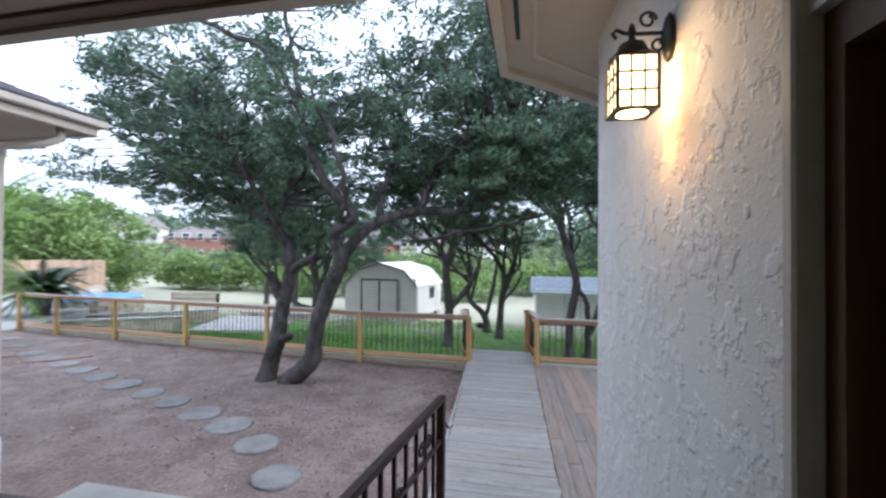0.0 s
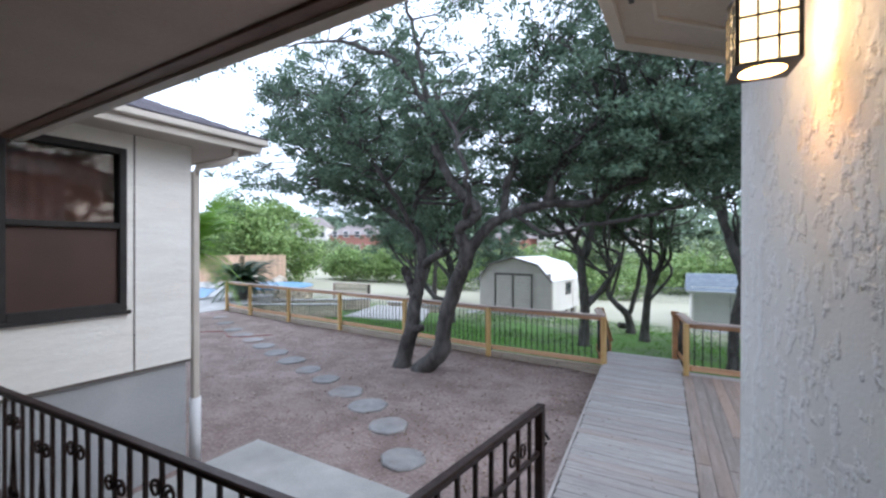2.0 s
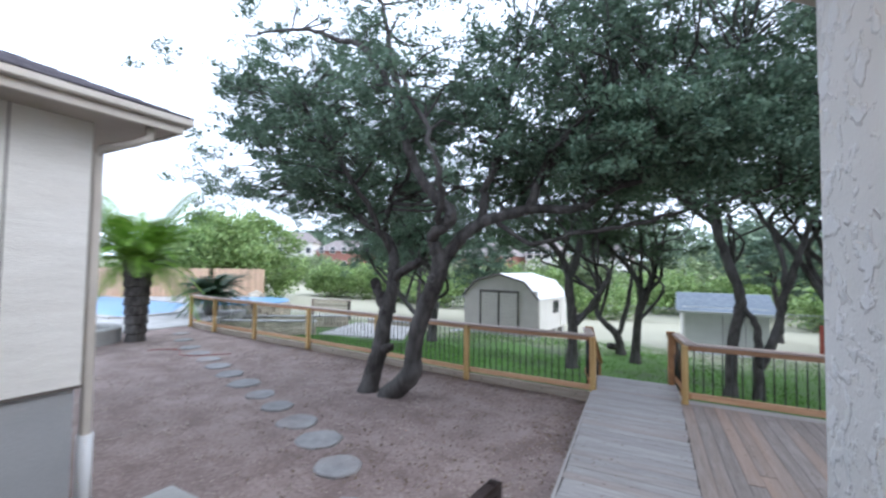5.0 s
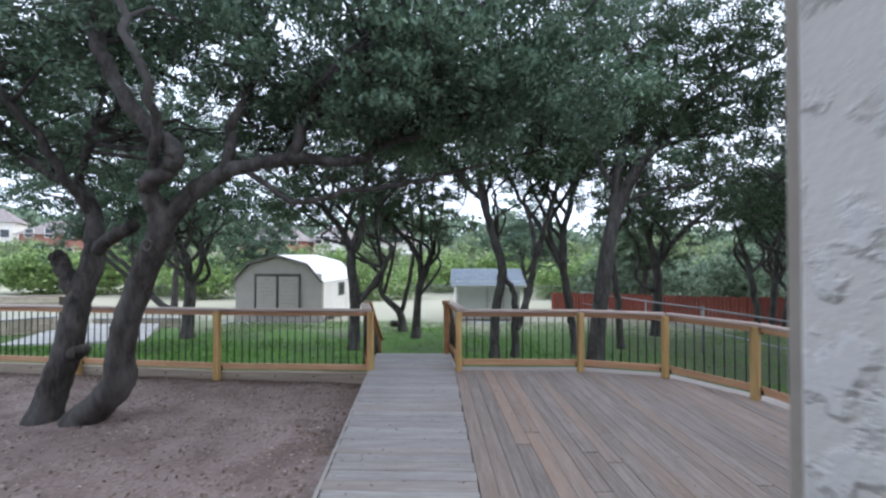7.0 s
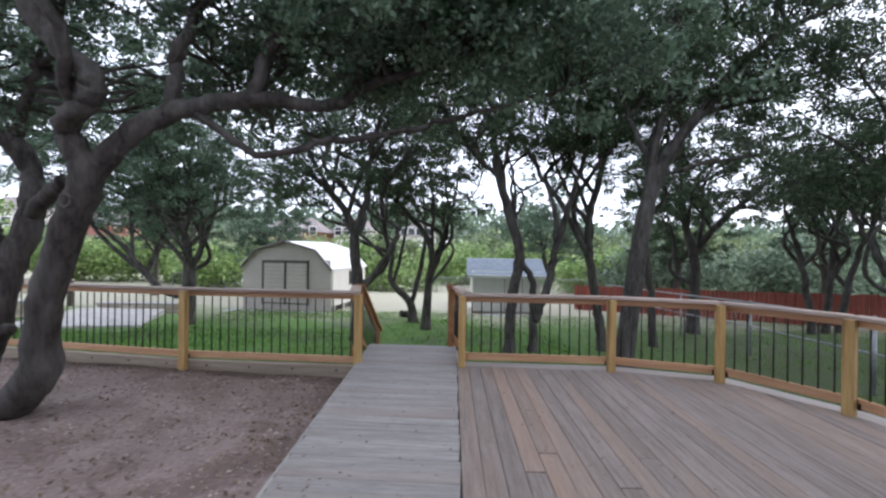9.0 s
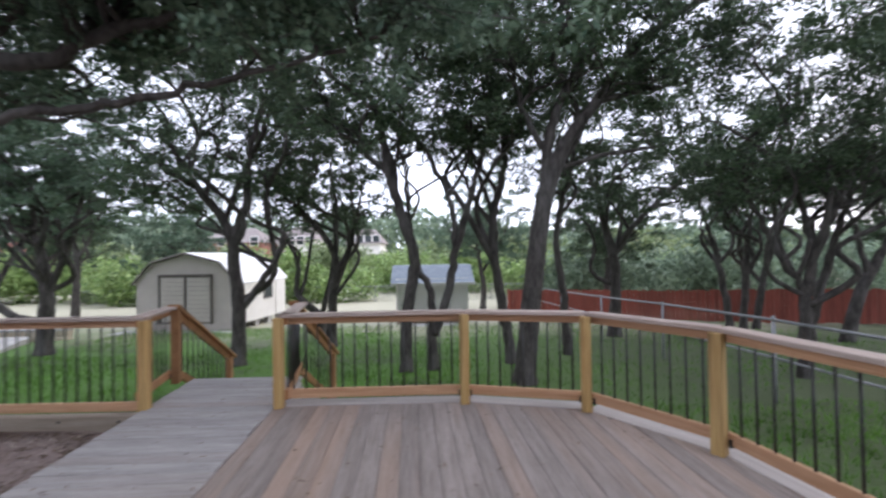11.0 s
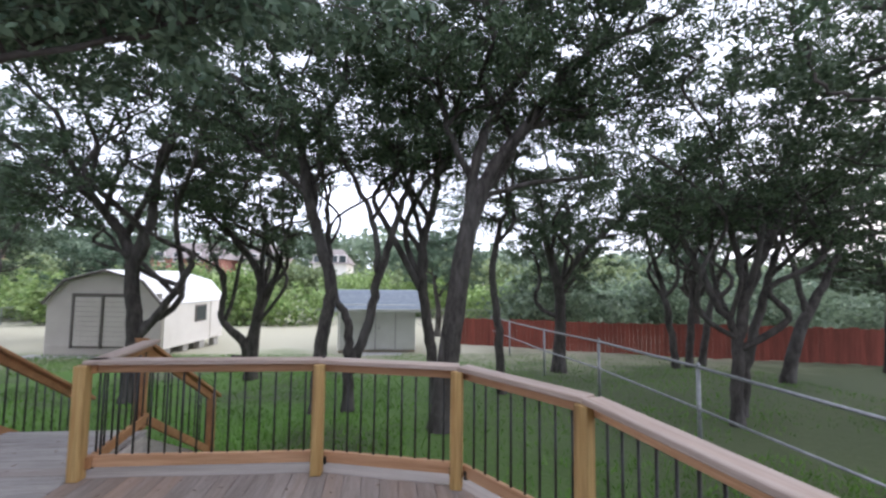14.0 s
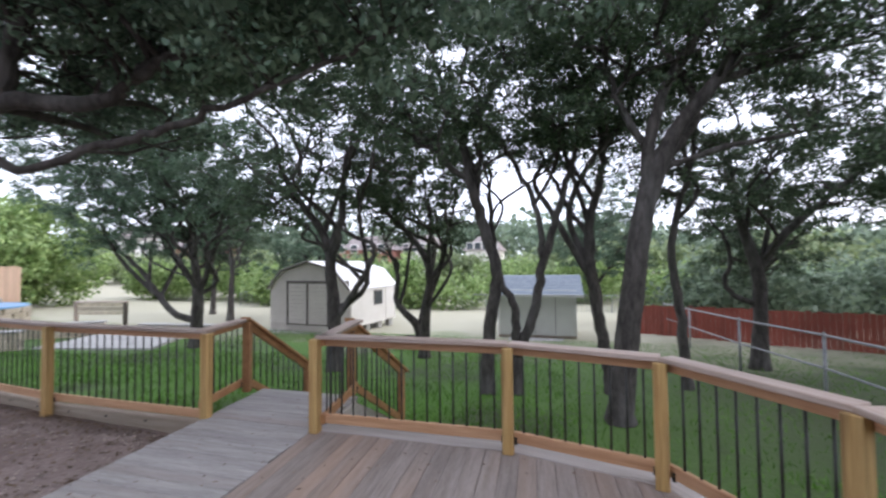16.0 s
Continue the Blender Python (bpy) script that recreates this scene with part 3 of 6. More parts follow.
# Opaque brown sheet added instead of lower glass, to keep its reflections out.
part("pane", Shape().box((-0.025, w0 + 0.06, wz0 + 0.07), (-0.02, w1 - 0.06, zm - 0.025)), BROWNPANE, w1_thing, "opaque dark brown sheet added in place of the lower glass")
cur = Shape()
cv, cf = [], []
for i in range(60):
    y = w0 + (w1 - w0) * i / 59
    d = -0.16 + 0.002 * math.sin(i * 0.9)
    cv += [(d, y, wz0), (d, y, wz1)]
cf = [(2 * i, 2 * i + 2, 2 * i + 3, 2 * i + 1) for i in range(59)]
cur.add(cv, cf)
part("blind", cur, BLIND, w1_thing, "red-brown blind behind the glass", smooth=True)
part("sill", Shape().box((0.0, w0 - 0.03, wz0 - 0.035), (0.05, w1 + 0.03, wz0), edge=0.006), WINDARK, w1_thing)
# wing roof
EX, EY, EZ = -3.66, 2.92, 3.25
sofw = Shape().prism([(EX - 6, HY), (EX - 0.44, HY), (EX - 0.44, -3.0), (EX - 0.04, -3.0), (EX - 0.04, EY - 0.04), (EX - 6, EY - 0.04)], EZ, EZ + 0.03)
structure("ceiling_wing_soffit", sofw, SOFFIT, "beige soffit under the wing's eave")
gut = Shape()
gut.box((EX - 0.04, 0.99, EZ - 0.02), (EX, EY, EZ + 0.06), edge=0.008).box((EX - 0.05, 0.99, EZ + 0.06), (EX + 0.06, EY + 0.06, EZ + 0.13), edge=0.012)
gut.box((EX - 6, EY - 0.04, EZ - 0.02), (EX - 0.04, EY, EZ + 0.06), edge=0.008).box((EX - 6, EY - 0.05, EZ + 0.06), (EX - 0.05, EY + 0.06, EZ + 0.13), edge=0.012)
structure("trim_gutter", gut, TRIM, "beige gutter along the wing's eave")
rise = 0.42
wr = Shape()
top = EZ + 0.14 + rise * 2.6
wr.add([(EX + 0.06, -3, EZ + 0.13), (EX + 0.06, EY + 0.06, EZ + 0.13), (EX - 2.6, EY - 2.6, top), (EX - 2.6, -3, top), (EX - 6, EY + 0.06, EZ + 0.13), (EX - 5.2, EY - 2.6, top), (EX - 5.2, -3, top)],
       [(0, 1, 2, 3), (1, 4, 5, 2), (3, 2, 5, 6)])
roof_w = structure("roof_wing", wr, SHINGLE, "dark purple-grey shingle hip roof of the wing")
for k in range(17):
    u = k * 0.155
    z = EZ + 0.135 + u * rise
    row = Shape()
    x, y1 = EX + 0.06 - u, EY + 0.06 - u
    row.add([(x, -3, z + 0.012), (x, y1, z + 0.012), (x - 0.16, y1 - 0.16, z + 0.002 + 0.16 * rise), (x - 0.16, -3, z + 0.002 + 0.16 * rise), (x, -3, z - 0.002), (x, y1, z - 0.002)],
            [(0, 1, 2, 3), (4, 5, 1, 0)])
    part("shingle_course", row, SHINGLE, roof_w)
pipe = thing("downspout", pose(0, 0, 0), "painted downspout with a white plastic foot", "downspout")
part("elbow", Shape().tube([(EX - 0.12, HY + 0.3, EZ - 0.0), (EX - 0.12, HY + 0.3, EZ - 0.1), (EX - 0.18, HY + 0.2, EZ - 0.17), (HX + 0.03, HY + 0.06, EZ - 0.21), (HX + 0.0, HY + 0.045, EZ - 0.3)], 0.036, 10), TRIM, pipe, smooth=True)
part("pipe", Shape().box((HX - 0.035, HY + 0.008, 0.5), (HX + 0.035, HY + 0.078, EZ - 0.26), edge=0.01), TRIM, pipe)
part("foot_pipe", Shape().tube([(HX, HY + 0.045, 0.52), (HX, HY + 0.045, -0.2)], 0.057, 14), WHITEPVC, pipe, "white plastic lower pipe", smooth=True)

# ---- wall lantern ----
LX, LY, LZ = 0.73, 1.24, 2.718
lantern = thing("wall_lantern", pose(LX, LY, LZ) @ pose(0, 0, 0, 0, 0, 5.0) @ Matrix.Scale(0.86, 4), "black wrought-iron wall lantern, lit with amber glass", "wall lamp")
for sx in (-1, 1):
    for sy in (-1, 1):
        part("corner_bar", Shape().box((sx * 0.075 - 0.006, sy * 0.075 - 0.006, -0.11), (sx * 0.075 + 0.006, sy * 0.075 + 0.006, 0.1)), BLACK, lantern)
for s in (-1, 1):
    for z in (-0.04, 0.03, 0.095, -0.108):
        part("cross_bar", Shape().box((-0.069, s * 0.077 - 0.003, z - 0.003), (0.069, s * 0.077 + 0.003, z + 0.003)), BLACK, lantern)
        part("cross_bar", Shape().box((s * 0.077 - 0.003, -0.069, z - 0.003), (s * 0.077 + 0.003, 0.069, z + 0.003)), BLACK, lantern)
    for u in (-0.025, 0.025):
        part("upright_bar", Shape().box((u - 0.003, s * 0.0775 - 0.003, -0.105), (u + 0.003, s * 0.0775 + 0.003, 0.092)), BLACK, lantern)
        part("upright_bar", Shape().box((s * 0.0775 - 0.003, u - 0.003, -0.105), (s * 0.0775 + 0.003, u + 0.003, 0.092)), BLACK, lantern)
ring = Shape()
n = 24
for k in range(n):
    a, b = 2 * math.pi * k / n, 2 * math.pi * (k + 1) / n
    sq = lambda t: 0.082 / max(abs(math.cos(t)), abs(math.sin(t)))
    ring.add([(0.06 * math.cos(a), 0.06 * math.sin(a), -0.112), (0.06 * math.cos(b), 0.06 * math.sin(b), -0.112), (sq(b) * math.cos(b), sq(b) * math.sin(b), -0.112), (sq(a) * math.cos(a), sq(a) * math.sin(a), -0.112)], [(0, 3, 2, 1)])
part("base_plate", ring, BLACK, lantern)
for a in range(4):
    p = part("pane", Shape().box((-0.072, 0.07, -0.106), (0.072, 0.073, 0.094)), LAMPGLASS, lantern, "glowing amber pane", at=pose(0, 0, 0, 0, 0, 90 * a))
    p.visible_shadow = False
part("cap", Shape().lathe([(0.09, 0.1), (0.088, 0.112), (0.06, 0.14), (0.05, 0.165), (0.018, 0.175), (0.012, 0.2), (0.018, 0.215), (0.008, 0.25)], 12), BLACK, lantern, smooth=True)
part("arm", Shape().tube([(-0.06, 0, 0.195), (-0.075, 0, 0.215), (-0.06, 0, 0.23), (-0.03, 0, 0.215), (0.03, 0, 0.21), (0.13, 0, 0.21)], 0.008, 8), BLACK, lantern, smooth=True)
for k, (cx, cz, r) in enumerate(((0.06, 0.265, 0.034), (0.1, 0.16, 0.028))):
    scroll = Shape().tube([(cx + r * (1 - 0.03 * i) * math.cos(i * 0.45), 0, cz + r * (1 - 0.03 * i) * math.sin(i * 0.45)) for i in range(18)], 0.006, 6)
    part("scroll", scroll, BLACK, lantern, smooth=True)
part("back_plate", Shape().lathe([(0.045, 0), (0.05, 0.006), (0.04, 0.018), (0.015, 0.03)], 16, pose(0.145, 0, 0.19, 0, -90, 0) @ Matrix.Diagonal((2.0, 1, 1, 1))), BLACK, lantern, smooth=True)
bulb = new("lantern_light", bpy.data.lights.new("lantern_light", "POINT"))
bulb.data.energy, bulb.data.color, bulb.data.shadow_soft_size = 6.0, (1.0, 0.6, 0.25), 0.06
bulb.location = (LX - 0.03, LY, LZ)


# ---- wrought-iron railing and gate ----
def iron_run(name, length, height, label, category, at, gate=False):
    t = thing(name, at, label, category)
    part("top_rail", Shape().box((0, -0.022, height - 0.03), (length, 0.022, height), edge=0.006), IRON, t)
    part("bottom_rail", Shape().box((0, -0.012, 0.07), (length, 0.012, 0.095), edge=0.003), IRON, t)
    part("end_post", Shape().box((-0.02, -0.02, 0.0), (0.02, 0.02, height + 0.0), edge=0.003), IRON, t)
    part("end_post", Shape().box((length - 0.02, -0.02, 0.0 if not gate else 0.03), (length + 0.02, 0.02, height), edge=0.003), IRON, t)
    bar = Shape().box((-0.0075, -0.0075, 0.09), (0.0075, 0.0075, height - 0.025)).mesh("bar", IRON)
    gap = 0.115
    n = int(length / gap)
    for k in range(1, n):
        part("bar", bar, IRON, t, at=pose(k * length / n, 0, 0))
    orn = Shape()
    for s in (-1, 1):
        orn.tube([(s * 0.004, 0, height - 0.16), (s * 0.012, 0, height * 0.66), (s * 0.04, 0, height * 0.4), (s * 0.078, 0, height * 0.14)], 0.0055, 6)
        for cz, r0 in ((height - 0.16, 0.04), (height * 0.36, 0.03)):
            orn.tube([(s * (r0 + 0.006 - (r0 * (1 - 0.045 * i)) * math.cos(i * 0.55)), 0, cz + r0 * (1 - 0.045 * i) * math.sin(i * 0.55)) for i in range(16)], 0.0065, 6)
    me = orn.mesh("scroll_ornament", IRON, True)
    for k in range(1, n, 3):
        part("scroll_ornament", me, IRON, t, at=pose(k * length / n, 0, 0 if k % 2 else -0.07))
    if gate:
        part("mid_rail", Shape().box((0, -0.01, 0.62), (length, 0.01, 0.64)), IRON, t)
        part("latch", Shape().box((length + 0.02, -0.012, height - 0.22), (length + 0.06, 0.012, height - 0.2), edge=0.003).tube([(length + 0.04, -0.03, height - 0.18), (length + 0.065, 0, height - 0.16), (length + 0.04, 0.03, height - 0.18)], 0.007, 6), BLACK, t, smooth=True)
    return t


iron_run("iron_railing", 3.82, 0.85, "brown wrought-iron railing with scrolls along the porch", "railing", pose(-4.08, 0.54, PORCH, 0, 0, 3.25))
iron_run("iron_gate", 1.08, 0.86, "brown wrought-iron gate standing open beside the steps", "gate", pose(-0.17, 0.8, PORCH + 0.01, 0, 0, 84.5), gate=True)

# ---- deck and boardwalk ----
S_LEFT = lambda y: -0.42 - 0.084 * (y - 3.0)
S_RIGHT = lambda y: 0.63 - 0.05 * (y - 4.2)
deck = Shape()
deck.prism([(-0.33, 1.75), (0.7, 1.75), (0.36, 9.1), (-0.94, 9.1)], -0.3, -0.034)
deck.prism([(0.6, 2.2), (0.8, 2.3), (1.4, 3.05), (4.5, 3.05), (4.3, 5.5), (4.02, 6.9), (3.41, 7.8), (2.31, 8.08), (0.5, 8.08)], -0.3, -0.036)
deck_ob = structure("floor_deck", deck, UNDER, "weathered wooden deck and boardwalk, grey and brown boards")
rng = random.Random(5)
y = 1.76
mesh_cache = {}
while y < 9.06:
    a, b = S_LEFT(y), min(S_RIGHT(y), 0.76)
    L = round((b - a) * 50) / 50
    if L not in mesh_cache:
        mesh_cache[L] = Shape().box((-L / 2, -0.0695, -0.034), (L / 2, 0.0695, 0), edge=0.003).mesh("plank", DECKGREY)
    part("plank", mesh_cache[L], DECKGREY, deck_ob, at=pose((a + b) / 2 + rng.uniform(-0.006, 0.006), y + 0.07, rng.uniform(-0.002, 0.002), 0, 0, rng.uniform(-0.3, 0.3)))
    y += 0.143


def rim_y(x):
    """How far the deck reaches at x."""
    pts = [(0.5, 8.1), (2.31, 8.1), (3.41, 7.81), (4.04, 6.93), (4.32, 5.55)]
    for (xa, ya), (xb, yb) in zip(pts, pts[1:]):
        if xa <= x <= xb:
            return ya + (yb - ya) * (x - xa) / (xb - xa)
    return 5.75 if x > 4 and x < 4.5 else 8.1 if x < 4 else 3.2


x = 0.7
while x < 4.5:
    y1 = 8.28
    while y1 > 5.0 and (rim_y(x - 0.05 * (y1 - 3.05)) + 0.2 < y1 or (x < 3.9 and rim_y(x + 0.139 - 0.05 * (y1 - 3.05)) + 0.2 < y1)):
        y1 -= 0.02
    y0 = 3.06 if x > 1.45 else 2.3 + max(0.0, x - 0.72) * 1.24
    if x - 0.05 * (y1 - 3.05) > 4.35:
        y1 = min(y1, 5.4)
    cut = rng.choice((None, rng.uniform(4.2, 6.2)))
    for a, b in ([(y0, y1)] if cut is None or cut > y1 - 0.5 else [(y0, cut - 0.003), (cut + 0.003, y1)]):
        L = b - a
        me = Shape().box((-L / 2, -0.0682, -0.034), (L / 2, 0.0682, 0), edge=0.003)
        part("plank", me, DECKBROWN, deck_ob, at=pose(x + 0.068 - 0.05 * ((a + b) / 2 - 3.05), (a + b) / 2, rng.uniform(-0.002, 0.002), 0, 0, 92.86))
    x += 0.1395
RIM = [(0.5, 8.1), (2.31, 8.1), (3.41, 7.81), (4.04, 6.93), (4.32, 5.55), (4.42, 4.3), (4.42, 3.1)]
for a, b in zip(RIM, RIM[1:]):
    m, L = frame_between(a, b)
    part("rim_plank", Shape().box((-0.03, 0.03, -0.034), (L + 0.06, 0.24, 0.004 + 0.003 * (RIM.index(a) % 2)), edge=0.005), RIMBOARD, deck_ob, at=m)
    part("skirt_board", Shape().box((-0.05, 0.2, -0.8), (L + 0.05, 0.235, -0.036), edge=0.004), RIMBOARD, deck_ob, at=m)
for a, b, w in (((-0.35, 1.8), (-0.92, 9.1), 1), ((0.36, 9.12), (-0.92, 9.12), -1), ((0.37, 9.1), (0.49, 7.95), 1)):
    m, L = frame_between(a, b)
    part("skirt_board", Shape().box((0, 0.0 if w > 0 else -0.04, -0.8), (L, 0.035 if w > 0 else -0.004, -0.036), edge=0.004), RIMBOARD, deck_ob, at=m)

BALUSTER = Shape().tube([(0, 0, 0), (0, 0, 1)], 0.0085, 8).mesh("baluster", BLACK, True)


def railing(a, b, label, wood=None, base=0.0, top=0.91, low=0.075, posts=(True, False), side=1, post_foot=None, group="deck railing", name="deck_railing", gap=0.118, cap_ext=0.0):
    """A railing bay: cap board, upper and lower rail, steel balusters, posts on its inner face."""
    m, L = frame_between(a, b)
    t = thing(name, m @ pose(0, 0, base), label, "railing", group)
    h = top - base
    o = side * 0.066
    part("cap_board", Shape().box((-cap_ext, o - 0.085, h - 0.036), (L + cap_ext, o + 0.055, h), edge=0.005), CAPWOOD, t)
    part("top_rail", Shape().box((0, o - 0.019, h - 0.106), (L, o + 0.019, h - 0.036), edge=0.004), wood or NEWWOOD, t)
    part("bottom_rail", Shape().box((0, o - 0.019, low), (L, o + 0.019, low + 0.089), edge=0.004), wood or NEWWOOD, t)
    n = max(2, round(L / gap))
    for k in range(1, n):
        part("baluster", BALUSTER, BLACK, t, at=pose(k * L / n, o, low + 0.085) @ Matrix.Diagonal((1, 1, h - 0.1 - low - 0.085, 1)))
    for px in (0.05, L - 0.05):
        part("bracket", Shape().box((px - 0.012, o - 0.028, low - 0.012), (px + 0.012, o + 0.028, low + 0.05), edge=0.003), BLACK, t, "small black steel rail bracket")
    foot = base if post_foot is None else post_foot
    for use, px in zip(posts, (0, L)):
        if use:
            part("post", Shape().box((px - 0.045, -0.045, foot - base), (px + 0.045, 0.045, h - 0.036), edge=0.006), wood or POSTWOOD, t)
    return t


new_rail = "new cedar railing with black steel balusters along the deck"
railing(RIM[0], RIM[1], new_rail, posts=(True, True))
for a, b in zip(RIM[1:], RIM[2:]):
    railing(a, b, new_rail, posts=(False, True))
YARD_POSTS = [(-0.84, 8.18), (-3.23, 8.22), (-5.68, 8.5), (-8.13, 8.72), (-10.5, 8.86), (-12.7, 9.02), (-14.5, 9.3)]
for k, (a, b) in enumerate(zip(YARD_POSTS, YARD_POSTS[1:])):
    railing(b, a, "new cedar railing above a timber edge beside the dirt yard", base=-0.22, top=0.9, low=0.18, posts=(True, k == 0), group="yard railing", name="yard_railing")
    m, L = frame_between(b, a)
    edge = thing("edging_timber", m @ pose(0, 0.055, -0.5), "brown landscape timber edging under the railing", "timber", "edging timbers")
    part("beam", Shape().box((0, 0, 0), (L, 0.09, 0.42), edge=0.01), TIMBER, edge)
    for q in range(4):
        part("bolt", Shape().lathe([(0.014, 0), (0.014, 0.008), (0.006, 0.012)], 8, pose((q + 0.5) * L / 4, 0, 0.36, 90, 0, 0)), BLACK, edge)
# stair to the lawn
LP2, RP2 = (-1.05, 9.03), (0.3, 9.2)
railing((-0.84, 8.18), LP2, "short cedar railing beside the boardwalk end", REDWOOD, posts=(False, True), side=1, group="stair railing", name="stair_railing")
railing(RIM[0], RP2, "short cedar railing beside the boardwalk end", REDWOOD, posts=(False, True), side=-1, group="stair railing", name="stair_railing")


def stair_rail(p, end):
    drop = 0.86
    t = thing("stair_handrail", pose(p[0], p[1], 0), "sloping cedar handrail with black balusters beside the stair", "railing", "stair railing")
    dx, dy = end[0] - p[0], end[1] - p[1]
    L = math.hypot(dx, dy)
    slope = Matrix(((1, 0, 0, 0), (0, 1, 0, 0), (-drop / L, 0, 1, 0), (0, 0, 0, 1)))
    m = pose(0, 0, 0, 0, 0, math.degrees(math.atan2(dy, dx))) @ slope
    part("cap_board", Shape().box((-0.04, -0.07, 0.868), (L + 0.12, 0.07, 0.91), m, edge=0.005), REDWOOD, t)
    part("top_rail", Shape().box((0.045, -0.019, 0.775), (L, 0.019, 0.868), m, edge=0.004), REDWOOD, t)
    part("bottom_rail", Shape().box((0.045, -0.019, 0.08), (L, 0.019, 0.18), m, edge=0.004), REDWOOD, t)
    n = 11
    for k in range(1, n):
        u = k / n
        part("baluster", BALUSTER, BLACK, t, at=pose(dx * u, dy * u, 0.19 - u * drop) @ Matrix.Diagonal((1, 1, 0.75, 1)))
    part("post", Shape().box((-0.045, -0.045, -0.92), (0.045, 0.045, 0.86 - drop), edge=0.006), REDWOOD, t, at=pose(dx, dy, 0))


stair_rail(LP2, (-1.1, 10.42))
stair_rail(RP2, (0.44, 10.5))
stair = thing("wooden_stair", pose(-0.35, 9.13, 0), "grey wooden stair from the boardwalk to the lawn", "stair")
for k in range(4):
    part("tread", Shape().box((-0.6, 0.03 + 0.3 * k, -0.19 * (k + 1) + 0.02), (0.6, 0.32 + 0.3 * k, -0.19 * (k + 1) + 0.055), edge=0.005), DECKGREY, stair)
    part("riser", Shape().box((-0.59, 0.01 + 0.3 * k, -0.19 * (k + 1) + 0.02), (0.59, 0.03 + 0.3 * k, -0.19 * k - 0.0), edge=0.002), RIMBOARD, stair)
for s in (-0.63, 0.6):
    st = Shape()
    st.add([(s, 0.0, -0.3), (s, 0.0, -0.02), (s, 1.3, -0.7), (s, 1.3, -0.95), (s + 0.03, 0.0, -0.3), (s + 0.03, 0.0, -0.02), (s + 0.03, 1.3, -0.7), (s + 0.03, 1.3, -0.95)],
           [(0, 1, 2, 3), (7, 6, 5, 4), (1, 5, 6, 2), (0, 3, 7, 4), (0, 4, 5, 1), (3, 2, 6, 7)])
    part("stringer", st, RIMBOARD, stair)

# stepping stones
rng = random.Random(11)
STONES = [(-2.19, 3.65), (-2.88, 4.26), (-3.58, 4.67), (-4.28, 4.95), (-5.05, 5.24), (-5.8, 5.5), (-6.6, 5.76), (-7.43, 6.04),
          (-8.25, 6.32), (-9.02, 6.57), (-9.85, 6.83), (-10.75, 7.15), (-11.9, 7.62), (-13.1, 8.2)]
for x, y in STONES:
    r = rng.uniform(0.23, 0.29)
    st = Shape()
    n = 14
    wob = [rng.uniform(0.93, 1.07) for _ in range(n)]
    rings = [(1.0, -0.05), (1.0, 0.018), (0.93, 0.03), (0.0, 0.034)]
    for f, z in rings:
        st.v += [(r * f * w * math.cos(6.2832 * j / n), r * f * w * math.sin(6.2832 * j / n), z) for j, w in enumerate(wob)]
    st.f = [(q * n + j, q * n + (j + 1) % n, (q + 1) * n + (j + 1) % n, (q + 1) * n + j) for q in range(3) for j in range(n)]
    o = part("stepping_stone", st, STONE, at=pose(x, y, dirt_z(x, y) - 0.004, rng.uniform(-1, 1), rng.uniform(-1, 1), rng.uniform(0, 360)), smooth=False)
    tagged(o, "round grey concrete stepping stone set in dirt", "stepping stone", "stepping stone path")


